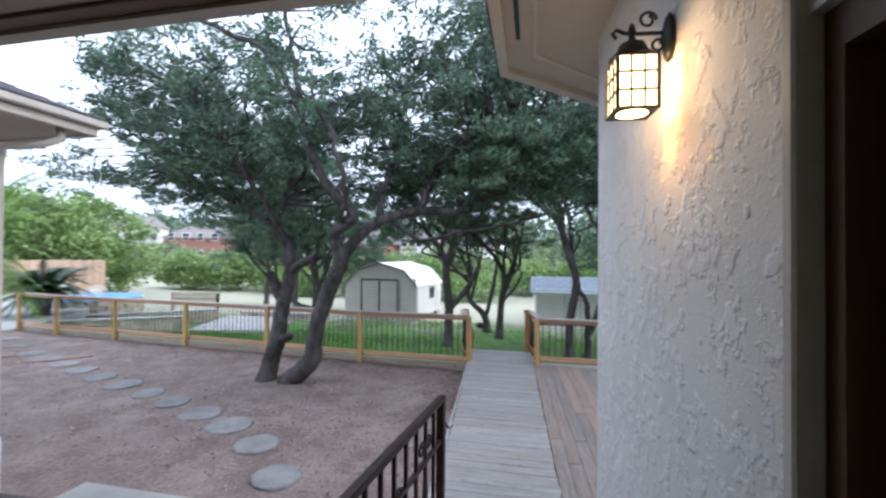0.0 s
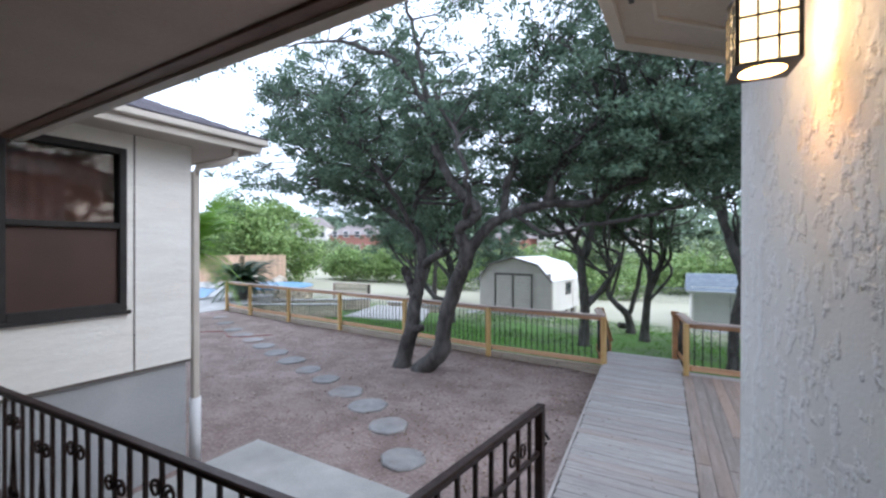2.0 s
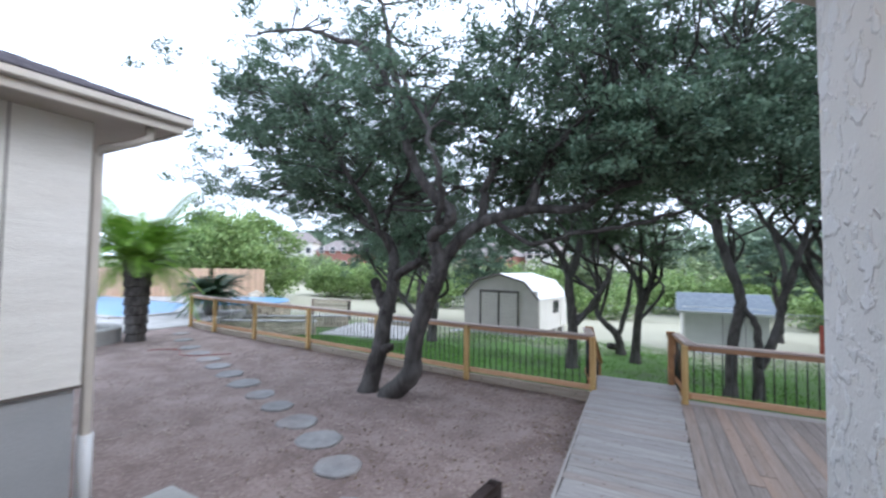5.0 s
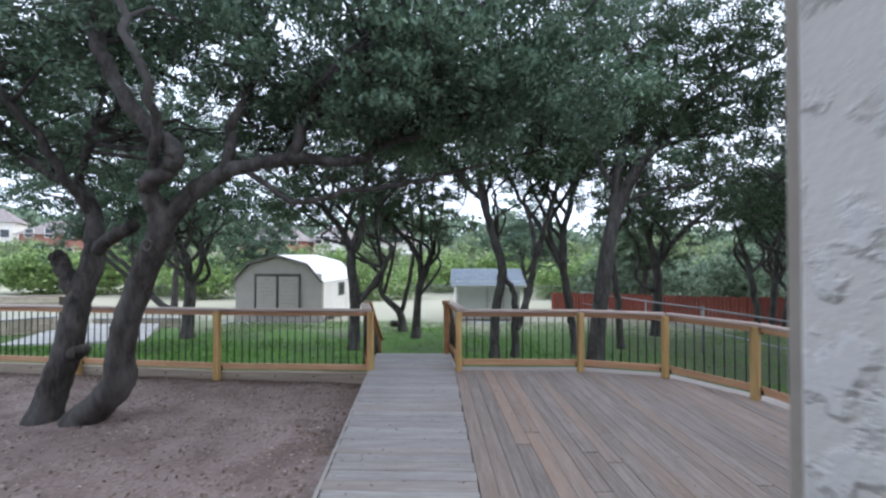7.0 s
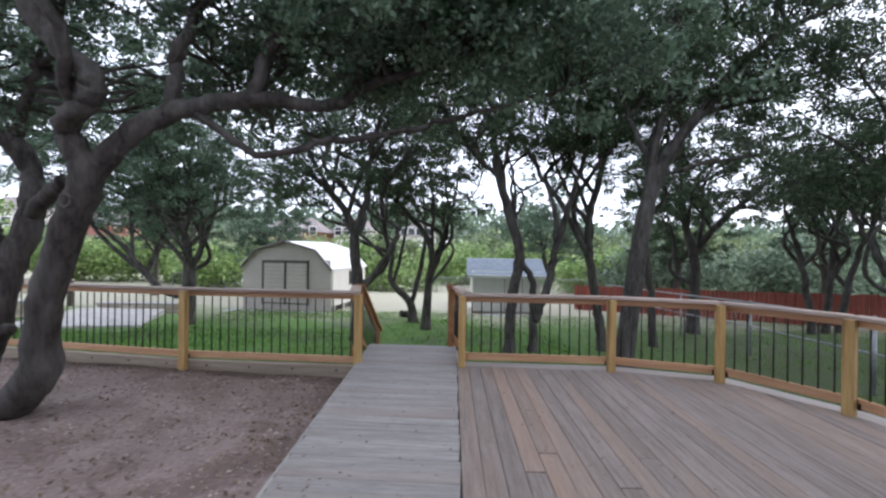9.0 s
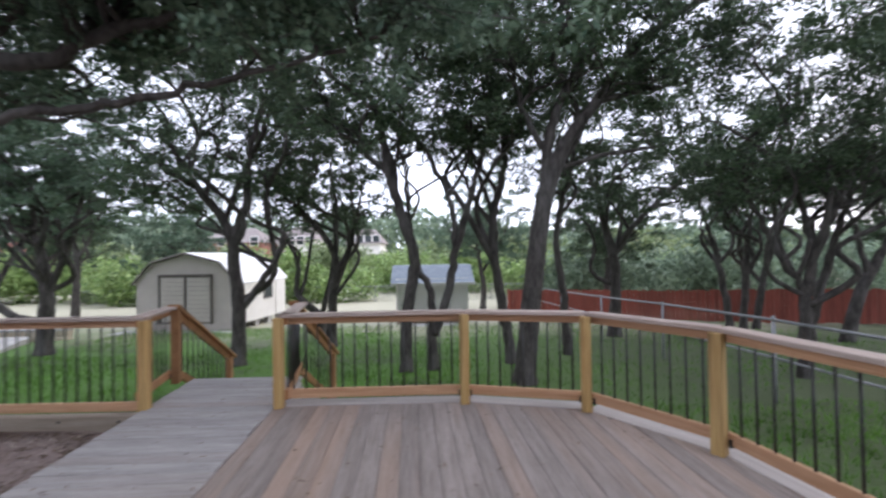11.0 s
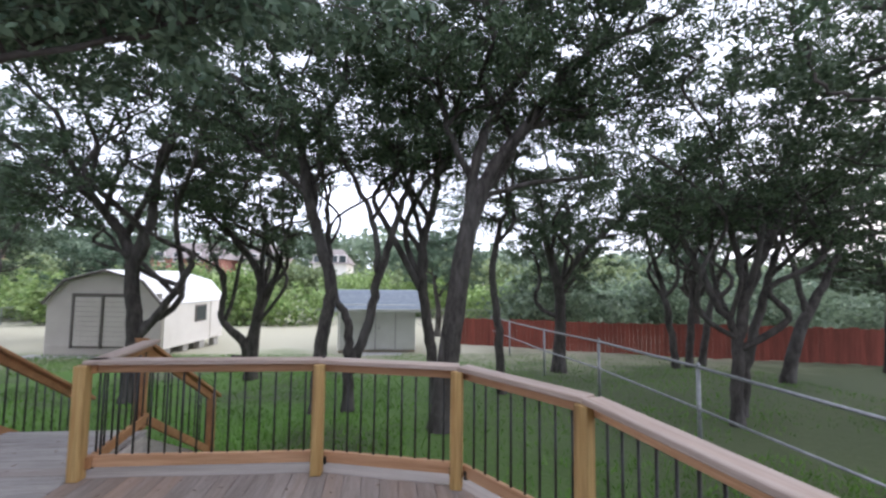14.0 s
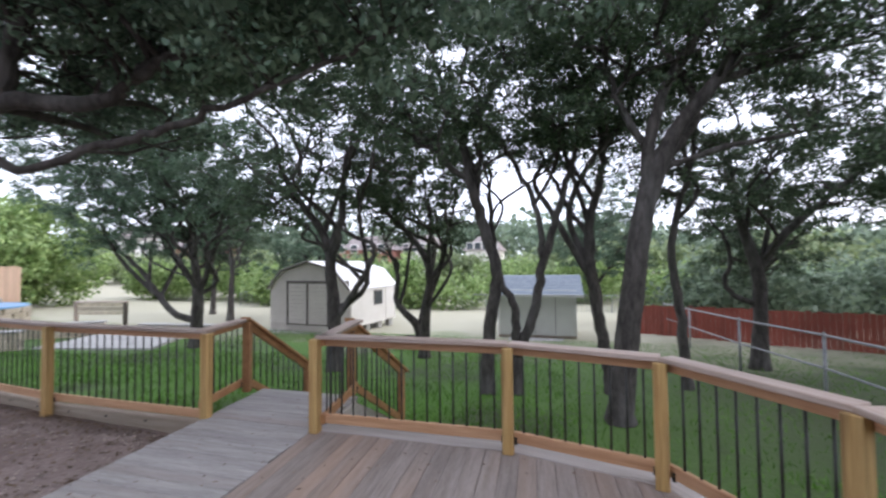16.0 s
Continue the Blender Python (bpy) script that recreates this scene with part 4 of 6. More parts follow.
# ---- sheds ----
def barn_shed(at, w, L, wall_h, apex):
    t = thing("barn_shed", at, "tan barn-shaped shed with white side and white gambrel roof", "shed")
    h = w / 2
    knee_x, knee_z = h * 0.66, wall_h + (apex - wall_h) * 0.68
    prof = [(-h, 0.25), (h, 0.25), (h, wall_h), (knee_x, knee_z), (0, apex), (-knee_x, knee_z), (-h, wall_h)]
    front = Shape()
    n = len(prof)
    front.add([(x, 0, z) for x, z in prof] + [(x, 0.08, z) for x, z in prof], [tuple(range(n)), tuple(range(2 * n - 1, n - 1, -1))] + [(i, n + i, n + (i + 1) % n, (i + 1) % n) for i in range(n)])
    fw = part("front_wall", front, SHEDTAN, t, "tan siding gable front")
    for k in range(11):
        z = 0.35 + 0.16 * k
        part("lap", Shape().add([(-h + 0.01, -0.03, z), (h - 0.01, -0.03, z), (h - 0.01, -0.001, z + 0.158), (-h + 0.01, -0.001, z + 0.158), (-h + 0.01, 0, z), (h - 0.01, 0, z)], [(0, 1, 2, 3), (4, 5, 1, 0)]), SHEDTAN, fw)
    part("back_wall", Shape().add([(x, L, z) for x, z in prof] + [(x, L - 0.08, z) for x, z in prof], [tuple(range(n - 1, -1, -1)), tuple(range(n, 2 * n))]), SHEDTAN, t)
    for s in (-1, 1):
        part("side_wall", Shape().box((s * h - 0.04, 0.0 + 0.08, 0.25), (s * h + 0.04, L - 0.08, wall_h)), SHEDWHITE, t, "white side wall")
    over = 0.1
    out = [(h + 0.08, wall_h - 0.04), (knee_x + 0.03, knee_z + 0.03), (0, apex + 0.04), (-knee_x - 0.03, knee_z + 0.03), (-h - 0.08, wall_h - 0.04)]
    for (xa, za), (xb, zb) in zip(out, out[1:]):
        r = Shape()
        r.add([(xa, -over, za), (xa, L + over, za), (xb, L + over, zb), (xb, -over, zb), (xa, -over, za + 0.05), (xa, L + over, za + 0.05), (xb, L + over, zb + 0.05), (xb, -over, zb + 0.05)],
              [(0, 3, 2, 1), (4, 5, 6, 7), (0, 1, 5, 4), (2, 3, 7, 6), (0, 4, 7, 3), (1, 2, 6, 5)])
        part("roof_panel", r, SHEDROOF, t, "white metal roof panel")
        part("rake_trim", Shape().tube([(xa, -over - 0.02, za + 0.02), (xb, -over - 0.02, zb + 0.02)], 0.045, 6), SHEDTRIM, t)
    dw, dh = 1.0, 1.72
    for s in (-1, 1):
        # Leaf is coloured dark so the board gaps stand in for lap shadows.
        d = part("door", Shape().box((min(0, s * dw) + 0.015, -0.05, 0.3), (max(0, s * dw) - 0.015, -0.015, 0.3 + dh), edge=0.005), SHEDTRIM, t, "tan double door leaf with dark backing for shadow lines")
        for k in range(10):
            xa, xb, z = min(0, s * dw) + 0.06, max(0, s * dw) - 0.06, 0.36 + 0.162 * k
            part("door_board", Shape().box((xa, -0.08, z), (xb, -0.045, z + 0.152), edge=0.004), SHEDTAN, d)
    tr = Shape()
    for x in (-dw - 0.03, -0.03, dw - 0.03):
        tr.box((x, -0.1, 0.28), (x + 0.06, -0.05, 0.32 + dh))
    tr.box((-dw - 0.03, -0.102, 0.3 + dh), (dw + 0.03, -0.05, 0.37 + dh))
    part("door_trim", tr, SHEDTRIM, t, "dark trim round the doors")
    wn_ = part("window", Shape().box((h + 0.04, 1.75, 1.0), (h + 0.075, 2.45, 1.62), edge=0.005), SHEDTRIM, t, "small dark side window")
    part("pane", Shape().box((h + 0.072, 1.81, 1.06), (h + 0.08, 2.39, 1.56)), BARNGLASS, wn_)
    part("side_door", Shape().box((h + 0.04, 2.75, 0.3), (h + 0.07, 3.4, 1.7), edge=0.005), SHEDWHITE, t)
    for x in (-h + 0.15, 0, h - 0.15):
        for q in range(4):
            part("block", Shape().box((x - 0.1, 0.3 + q * (L - 0.8) / 3, -0.35), (x + 0.1, 0.6 + q * (L - 0.8) / 3, 0.25)), CONCRETE, t)
    part("skirt", Shape().box((-h, 0.0, -0.1), (h, 0.05, 0.25)), SHEDTAN, t)
    return t


SH = pose(-7.0, 19.5, -1.16, 0, 0, -6)
barn_shed(SH, 3.9, 3.75, 1.75, 2.8)
structure("pavement_shed", Shape().box((-2.3, -1.5, -0.1), (2.2, -0.1, 0.06), SH, edge=0.02), CONCRETE, "pale concrete apron before the barn shed")

small = thing("garden_shed", pose(0.6, 20.0, -1.16, 0, 0, 2), "small grey-green shed with a blue-grey shingle roof", "shed")
part("wall", Shape().box((0, 0, 0.12), (2.75, 2.2, 1.75)), SHEDGREEN, small)
for x in (1.3, 2.02):
    part("panel_joint", Shape().box((x, -0.012, 0.15), (x + 0.02, 0, 1.7)), SHEDTRIM, small)
part("door", Shape().box((1.36, -0.02, 0.18), (2.0, 0, 1.6), edge=0.004), SHEDGREEN, small)
part("door_handle", Shape().box((1.42, -0.05, 0.85), (1.44, -0.02, 1.0)), BLACK, small)
rf = Shape()
rf.add([(-0.2, -0.3, 1.58), (2.98, -0.3, 1.58), (2.98, 1.1, 2.25), (-0.2, 1.1, 2.25), (-0.2, 2.5, 1.58), (2.98, 2.5, 1.58), (-0.2, -0.3, 1.52), (2.98, -0.3, 1.52), (2.98, 2.5, 1.52), (-0.2, 2.5, 1.52)],
       [(0, 1, 2, 3), (3, 2, 5, 4), (6, 7, 1, 0), (4, 5, 8, 9), (0, 3, 4), (1, 5, 2), (6, 9, 8, 7), (0, 4, 9, 6), (1, 7, 8, 5)])
rfo = part("roof", rf, SHINGLE2, small, "blue-grey shingle roof")
for k in range(9):
    y, z = -0.31 + 0.155 * k, 1.585 + 0.0745 * k
    part("shingle_course", Shape().box((-0.21, y, z), (2.99, y + 0.16, z + 0.012), pose(0, 0, 0)), SHINGLE2, rfo)
part("fascia", Shape().box((-0.2, -0.325, 1.5), (2.98, -0.3, 1.6)), SHEDGREEN, small)
part("corner_board", Shape().box((-0.02, -0.02, 0.12), (0.06, 0.02, 1.75)), SHEDWHITE, small)
part("side_panel", Shape().box((-0.015, 0.02, 0.12), (0.0, 2.2, 1.75)), SHEDWHITE, small, "white painted side")
part("skid", Shape().box((0, 0.1, -0.1), (2.75, 0.3, 0.12)), TIMBER, small)
part("skid", Shape().box((0, 1.8, -0.1), (2.75, 2.0, 0.12)), TIMBER, small)
structure("pavement_garden_shed", Shape().box((1.0, 19.2, -1.3), (2.9, 19.9, -1.1), edge=0.02), CONCRETE, "small concrete pad at the garden shed's door")


# ---- fences ----
def picket_fence(name, a, b, z_of, h, mat, label, w=0.14, tops=0.03, seed=1):
    m, L = frame_between(a, b)
    t = thing(name, m, label, "fence")
    r = random.Random(seed)
    n = int(L / w) + 1
    w = L / n
    me = Shape().box((-w / 2 + 0.004, -0.01, 0), (w / 2 - 0.004, 0.01, h)).mesh("picket", mat)
    for k in range(n):
        p = m @ Vector(((k + 0.5) * w, 0, 0))
        part("picket", me, mat, t, at=pose((k + 0.5) * w, r.uniform(-0.004, 0.004), z_of(p.x, p.y) + r.uniform(-tops, tops)))
    for z in (0.35, h - 0.35):
        pts = [(L * k / 6, 0.03, z_of(*(m @ Vector((L * k / 6, 0, 0)))[:2]) + z) for k in range(7)]
        part("rail", Shape().tube(pts, 0.035, 4), mat, t)
    return t


picket_fence("red_fence", (5.3, 22.6), (12.0, 18.9), lawn_z, 1.12, REDFENCE, "long red-stained wooden picket fence", seed=2)
picket_fence("red_fence", (12.0, 18.9), (22.0, 15.2), lawn_z, 1.15, REDFENCE, "long red-stained wooden picket fence", seed=3)
picket_fence("tan_fence", (-34, 9.5), (-24.5, 20.0), lambda x, y: -0.35, 2.0, TANFENCE, "tall tan cedar picket fence behind the pool", w=0.16, seed=4)

CH = [(6.6, 22.2), (6.63, 19.1), (6.7, 15.6), (6.93, 12.88), (6.86, 9.85), (6.95, 6.8)]
chain = thing("pipe_fence", pose(0, 0, 0), "galvanised pipe fence with thin wire mesh on the lawn", "fence")
tops = []
for x, y in CH:
    z = lawn_z(x, y)
    part("post", Shape().tube([(x, y, z - 0.1), (x, y, z + 1.2)], 0.027, 10).lathe([(0.031, 1.18), (0.033, 1.22), (0.015, 1.25)], 10, pose(x, y, z)), GALV, chain, smooth=True)
    tops.append((x, y, z + 1.19))
part("top_pipe", Shape().tube(tops, 0.021, 8), GALV, chain, smooth=True)
part("mid_pipe", Shape().tube([(x, y, z - 0.54) for x, y, z in tops], 0.018, 8), GALV, chain, smooth=True)
far_chain = thing("far_wire_fence", pose(0, 0, 0), "low grey wire fence at the end of the lawn", "fence")
pp = []
for k in range(12):
    x = -22 + 4 * k
    z = lawn_z(x, 33)
    part("post", Shape().tube([(x, 33, z - 0.1), (x, 33, z + 1.1)], 0.035, 6), GALV, far_chain)
    pp.append((x, 33, z + 1.08))
part("top_pipe", Shape().tube(pp, 0.025, 6), GALV, far_chain)
wire = Shape()
for k in range(440):
    x = -22 + 0.1 * k
    z = lawn_z(x, 33)
    wire.add([(x, 33, z), (x + 0.008, 33, z), (x + 0.55, 33, z + 1.05), (x + 0.542, 33, z + 1.05)], [(0, 1, 2, 3)])
    wire.add([(x, 33, z + 1.05), (x + 0.008, 33, z + 1.05), (x + 0.55, 33, z), (x + 0.542, 33, z)], [(3, 2, 1, 0)])
part("wire_mesh", wire, GALV, far_chain)

# raised play platform
play = thing("play_platform", pose(12.25, 10.6, -0.78, 0, 0, -32), "dark red wooden play platform on posts", "play platform")
for x, y in ((-0.75, -0.65), (0.75, -0.65), (-0.75, 0.65), (0.75, 0.65)):
    part("post", Shape().box((x - 0.05, y - 0.05, -0.1), (x + 0.05, y + 0.05, 1.93), edge=0.005), RUST, play)
for k in range(11):
    part("floor_board", Shape().box((-0.85 + 0.155 * k, -0.75, 1.22), (-0.85 + 0.155 * k + 0.148, 0.75, 1.26), edge=0.003), RUST, play)
for y in (-0.72, 0.68):
    part("beam", Shape().box((-0.85, y, 1.1), (0.85, y + 0.04, 1.22)), RUST, play)
    part("rail", Shape().box((-0.85, y, 1.82), (0.85, y + 0.04, 1.91)), RUST, play)
    for k in range(13):
        part("slat", Shape().box((-0.8 + 0.13 * k, y + 0.01, 1.26), (-0.8 + 0.13 * k + 0.05, y + 0.03, 1.82)), RUST, play)
for x in (-0.83, 0.79):
    part("rail", Shape().box((x, -0.7, 1.82), (x + 0.04, 0.7, 1.91)), RUST, play)

# ---- pool side ----
structure("pavement_pool", Shape().prism([(-40, 6.2), (-14.6, 7.4), (-14.6, 9.6), (-17, 13), (-22, 19), (-40, 22)], -0.9, -0.17), CONCRETE, "pale concrete pool deck")
structure("water_pool", Shape().prism([(-31, 8.4), (-18.5, 8.8), (-18.5, 10.8), (-22, 13.5), (-31, 13)], -0.165, -0.155), POOLTILE, "blue swimming pool water with pale coping")
cop = Shape()
pool = [(-31, 8.4), (-18.5, 8.8), (-18.5, 10.8), (-22, 13.5), (-31, 13)]
for a, b in zip(pool, pool[1:] + pool[:1]):
    m, L = frame_between(a, b)
    cop.box((0, -0.3, -0.17), (L, 0.02, -0.1), m)
structure("trim_pool_coping", cop, CONCRETE, "pale stone pool coping")
rng = random.Random(21)


def boulder_mesh(seed, r):
    s = Shape()
    bm = bmesh.new()
    bmesh.ops.create_icosphere(bm, subdivisions=2, radius=r)
    for v in bm.verts:
        v.co *= 1 + 0.35 * noise.noise(v.co * (1.6 / r) + Vector((seed, 0, 0)))
        v.co.z *= 0.62
    s.v = [tuple(v.co) for v in bm.verts]
    s.f = [tuple(v.index for v in f.verts) for f in bm.faces]
    bm.free()
    return s


# raised spa with stone wall and waterfall stones
spa = thing("stone_spa", pose(-19.4, 15.0, -1.0), "round limestone spa with blue tile rim", "spa")
for row in range(5):
    for k in range(18):
        a = 20 * k + 10 * (row % 2)
        part("stone", Shape().box((-0.33, -0.16, 0), (0.33, 0.16, 0.2), edge=0.03), LIMESTONE, spa, at=pose(2.0 * math.cos(radians(a)), 2.0 * math.sin(radians(a)), 0.205 * row, 0, 0, a + 90))
part("rim", Shape().lathe([(1.75, 1.0), (2.1, 1.02), (2.15, 1.06), (2.1, 1.1), (1.75, 1.08)], 36), POOLTILE, spa, "blue tiled rim")
part("water", Shape().lathe([(0.0, 1.03), (1.74, 1.03)], 36), POOLTILE, spa)
for k in range(5):
    x, y = -22.5 + rng.uniform(-1.8, 1.8), 16.6 + rng.uniform(-0.8, 0.8)
    o = part("boulder", boulder_mesh(k, rng.uniform(0.3, 0.55)), LIMESTONE, at=pose(x, y, -0.1 + rng.uniform(0, 0.5), 0, 0, rng.uniform(0, 360)), smooth=True)
    tagged(o, "tan limestone boulder by the pool waterfall", "boulder", "waterfall boulders")


def stone_wall(name, a, b, rows, z0, label, seed):
    m, L = frame_between(a, b)
    t = thing(name, m @ pose(0, 0, z0), label, "garden wall")
    r = random.Random(seed)
    for row in range(rows):
        x = -0.2 * (row % 2)
        while x < L:
            w = r.uniform(0.35, 0.6)
            part("stone", Shape().box((max(x, 0), -0.14, 0.205 * row), (min(x + w - 0.015, L), 0.14 + r.uniform(-0.02, 0.02), 0.205 * row + 0.195), edge=0.02), LIMESTONE, t)
            x += w
    part("cap", Shape().box((-0.03, -0.18, 0.205 * rows), (L + 0.03, 0.18, 0.205 * rows + 0.06), edge=0.012), CONCRETE, t)


stone_wall("terrace_wall", (-17.6, 10.2), (-12.6, 13.3), 3, -0.95, "low tan stone terrace wall with a pale cap", 31)
stone_wall("terrace_wall", (-18.2, 12.8), (-13.6, 16.4), 3, -1.1, "low tan stone terrace wall with a pale cap", 32)
stone_wall("terrace_wall", (-13.3, 17.6), (-9.8, 17.9), 2, -1.15, "low tan stone terrace wall with a pale cap", 33)
structure("pavement_patio", Shape().prism([(-12.7, 13.6), (-9.0, 14.4), (-10.6, 17.4), (-13.8, 17.3)], -1.2, -0.86), CONCRETE, "pale grey concrete patio slab on the lawn")
bench = thing("garden_rail", pose(-16.9, 18.6, -1.05, 0, 0, 8), "short pale board rail with dark end post near the spa", "railing")
part("top_board", Shape().box((-1.3, -0.1, 1.05), (1.3, 0.1, 1.1), edge=0.005), CAPWOOD, bench)
for k in range(3):
    part("panel_board", Shape().box((-1.25, -0.02, 0.5 + 0.18 * k), (1.2, 0.02, 0.665 + 0.18 * k), edge=0.004), LIMESTONE, bench)
for x in (-1.25, 1.22):
    part("post", Shape().box((x - 0.07, -0.06, 0), (x + 0.07, 0.06, 1.05), edge=0.005), UNDER if x > 0 else CAPWOOD, bench)
# raised planter ring with the young palm
ringp = thing("planter_ring", pose(-13.9, 5.7, -0.22), "round low concrete planter ring", "planter")
part("rim", Shape().lathe([(1.15, 0), (1.15, 0.38), (1.12, 0.42), (0.9, 0.42), (0.86, 0.38), (0.86, 0.2)], 40), CONCRETE, ringp, smooth=False)
part("soil", Shape().lathe([(0.0, 0.22), (0.9, 0.22)], 24), DIRT, ringp)
hose = thing("garden_hose", pose(0, 0, 0), "thin red hose lying on the dirt", "hose")
part("tube", Shape().tube([(-11.2 + 0.16 * k, 6.35 + 0.28 * math.sin(k * 0.55) + 0.05 * k, -0.185) for k in range(14)], 0.009, 6), HOSE, hose, smooth=True)


# ---- trees ----
def spline(pts, per=5):
    """A smooth line through (x, y, z, r) points."""
    p = [np.array(q, float) for q in pts]
    out = []
    for i in range(len(p) - 1):
        a, b, c, d = p[max(i - 1, 0)], p[i], p[i + 1], p[min(i + 2, len(p) - 1)]
        for k in range(per):
            t = k / per
            out.append(0.5 * ((2 * b) + (c - a) * t + (2 * a - 5 * b + 4 * c - d) * t * t + (3 * b - a - 3 * c + d) * t ** 3))
    out.append(p[-1])
    return out


def leaf_cloud(name, centres, sizes, per, leaf, mat, rs, flat=0.6, shape_ratio=0.5):
    """Many small folded leaves round the given centres, as one mesh."""
    n = len(centres) * per
    c = np.repeat(np.asarray(centres, float), per, axis=0)
    s = np.repeat(np.asarray(sizes, float), per)
    d = rs.normal(size=(n, 3))
    d /= np.linalg.norm(d, axis=1)[:, None]
    d *= (rs.uniform(0, 1, n) ** 0.45 * s)[:, None]
    d[:, 2] *= flat
    c = c + d
    u = rs.normal(size=(n, 3))
    u[:, 2] -= 0.2
    u /= np.linalg.norm(u, axis=1)[:, None]
    w = rs.normal(size=(n, 3))
    w[:, 2] *= 0.45
    w -= u * (w * u).sum(1)[:, None]
    w /= np.linalg.norm(w, axis=1)[:, None]
    ll = (leaf * rs.uniform(0.65, 1.35, n))[:, None]
    v = np.empty((n, 4, 3))
    v[:, 0] = c - u * ll * 0.5
    v[:, 1] = c + w * ll * shape_ratio * 0.5
    v[:, 2] = c + u * ll * 0.5
    v[:, 3] = c - w * ll * shape_ratio * 0.5
    return quads(name, v, mat)


def quads(name, v, mat):
    n = len(v)
    me = bpy.data.meshes.new(name)
    me.vertices.add(n * 4)
    me.vertices.foreach_set("co", np.ascontiguousarray(v, dtype=np.float32).reshape(-1))
    me.loops.add(n * 4)
    me.loops.foreach_set("vertex_index", np.arange(n * 4, dtype=np.int32))
    me.polygons.add(n)
    me.polygons.foreach_set("loop_start", np.arange(n, dtype=np.int32) * 4)
    me.materials.append(mat)
    me.update(calc_edges=True)
    return me


def tree(base, limbs, crowns, label, seed, leaf=0.07, per=70, mat=LEAF, name="oak_tree", clump=0.27, joints=4, group="yard oaks", tall=2):
    """limbs: lines of (dx, dy, dz, r) from the base; crowns: (dx, dy, dz, rx, ry, rz, clumps)."""
    rs = np.random.RandomState(seed)
    r = random.Random(seed)
    t = thing(name, pose(*base), label, "tree", group)
    nodes = []
    for k, limb in enumerate(limbs):
        pts = spline(limb, 6)
        line = []
        for i, q in enumerate(pts):
            wob = min(0.05, 0.3 * max(0.0, 0.17 - q[3])) if i > 1 else 0.0
            line.append((q[0] + r.uniform(-wob, wob), q[1] + r.uniform(-wob, wob), q[2] + r.uniform(-wob, wob) * 0.5))
        rad = [max(q[3], 0.012) for q in pts]
        if k == 0:
            rad[0] *= 1.35
            rad[1] *= 1.12
            line[0] = (line[0][0], line[0][1], line[0][2] - 0.15)
        part("trunk" if k == 0 else "limb", Shape().tube(line, rad, 12, rough=0.05, rng=r), BARK, t, smooth=True)
        nodes += [(Vector(p), q) for p, q in zip(line, rad) if p[2] > 1.2]
    full = list(crowns)
    for dx, dy, dz, rx, ry, rz, count in crowns:
        if tall and count >= 100:
            full.append((dx, dy, dz + rz * 1.0, rx * 0.95, ry * 0.95, rz * 0.95, int(count * 0.55)))
            if tall > 1:
                full.append((dx, dy, dz + rz * 2.0, rx * 0.9, ry * 0.9, rz * 0.9, int(count * 0.32)))
            full.append((dx, dy, dz - rz * 0.85, rx * 0.95, ry * 0.9, rz * 0.4, int(count * 0.28)))
    for dx, dy, dz, rx, ry, rz, count in list(crowns):
        for _ in range(4 if tall and count >= 60 else 0):
            q, qr = r.choice([nd for nd in nodes if nd[1] > 0.03])
            e = Vector((dx + r.uniform(-.9, .9) * rx, dy + r.uniform(-.8, .8) * ry, dz + r.uniform(0.2, 1.7) * rz))
            if e.z < q.z + 0.3:
                continue
            g = e - q
            line, w = [], 0.11 * g.length
            for i in range(7):
                u = i / 6
                line.append(q + g * u + Vector((r.uniform(-w, w), r.uniform(-w, w), r.uniform(-w, w) * .6 + .1 * math.sin(u * 3.14))) * (0 if i == 0 else 1))
            rad = [max(min(qr * .7, .07) * (1 - .8 * i / 6), .012) for i in range(7)]
            pts = spline([(*a, b) for a, b in zip(line, rad)], 4)
            part("limb", Shape().tube([a[:3] for a in pts], [max(a[3], .01) for a in pts], 8), BARK, t, smooth=True)
            nodes += [(Vector(a[:3]), max(a[3], .01)) for a in pts[::3]]
    # boughs reach from the limbs into the crown; leaf pads sit along them
    centres, sizes = [], []
    twigs = Shape()
    for dx, dy, dz, rx, ry, rz, count in full:
        for _ in range(max(1, int(count * (0.95 if tall else 1.0)) // joints)):
            d = rs.normal(size=3)
            d /= np.linalg.norm(d)
            d *= rs.uniform(0.1, 1) ** 0.45
            p = Vector((dx + d[0] * rx, dy + d[1] * ry, dz + d[2] * rz))
            q, qr = min(nodes, key=lambda nd: (nd[0] - p).length + 1.5 * max(0, nd[0].z - p.z + 0.2))
            gap = p - q
            s = 0.13 * gap.length
            m1 = q + gap * 0.33 + Vector((r.uniform(-s, s), r.uniform(-s, s), r.uniform(-s, s) + 0.08))
            m2 = q + gap * 0.68 + Vector((r.uniform(-s, s), r.uniform(-s, s), r.uniform(-s, s) + 0.05))
            r0 = min(qr * 0.65, 0.014 + 0.014 * gap.length)
            twigs.tube([q, m1, m2, p], [r0, r0 * 0.78, r0 * 0.52, 0.005], 5)
            centres.append(p)
            sizes.append(clump * rs.uniform(0.7, 1.3))
            for j in range(joints - 1):
                u = 1 - 0.22 * j
                w = m2.lerp(p, u) if gap.length < 1.5 else p
                o = Vector(rs.normal(size=3)) * (0.3 + 0.12 * j)
                o.z *= 0.55
                centres.append(w + o)
                sizes.append(clump * rs.uniform(0.55, 1.2))
                twigs.tube([m2.lerp(p, 0.5 + 0.4 * u), (m2.lerp(p, 0.6) + w + o) / 2, w + o], [r0 * 0.35, r0 * 0.25, 0.004], 4)
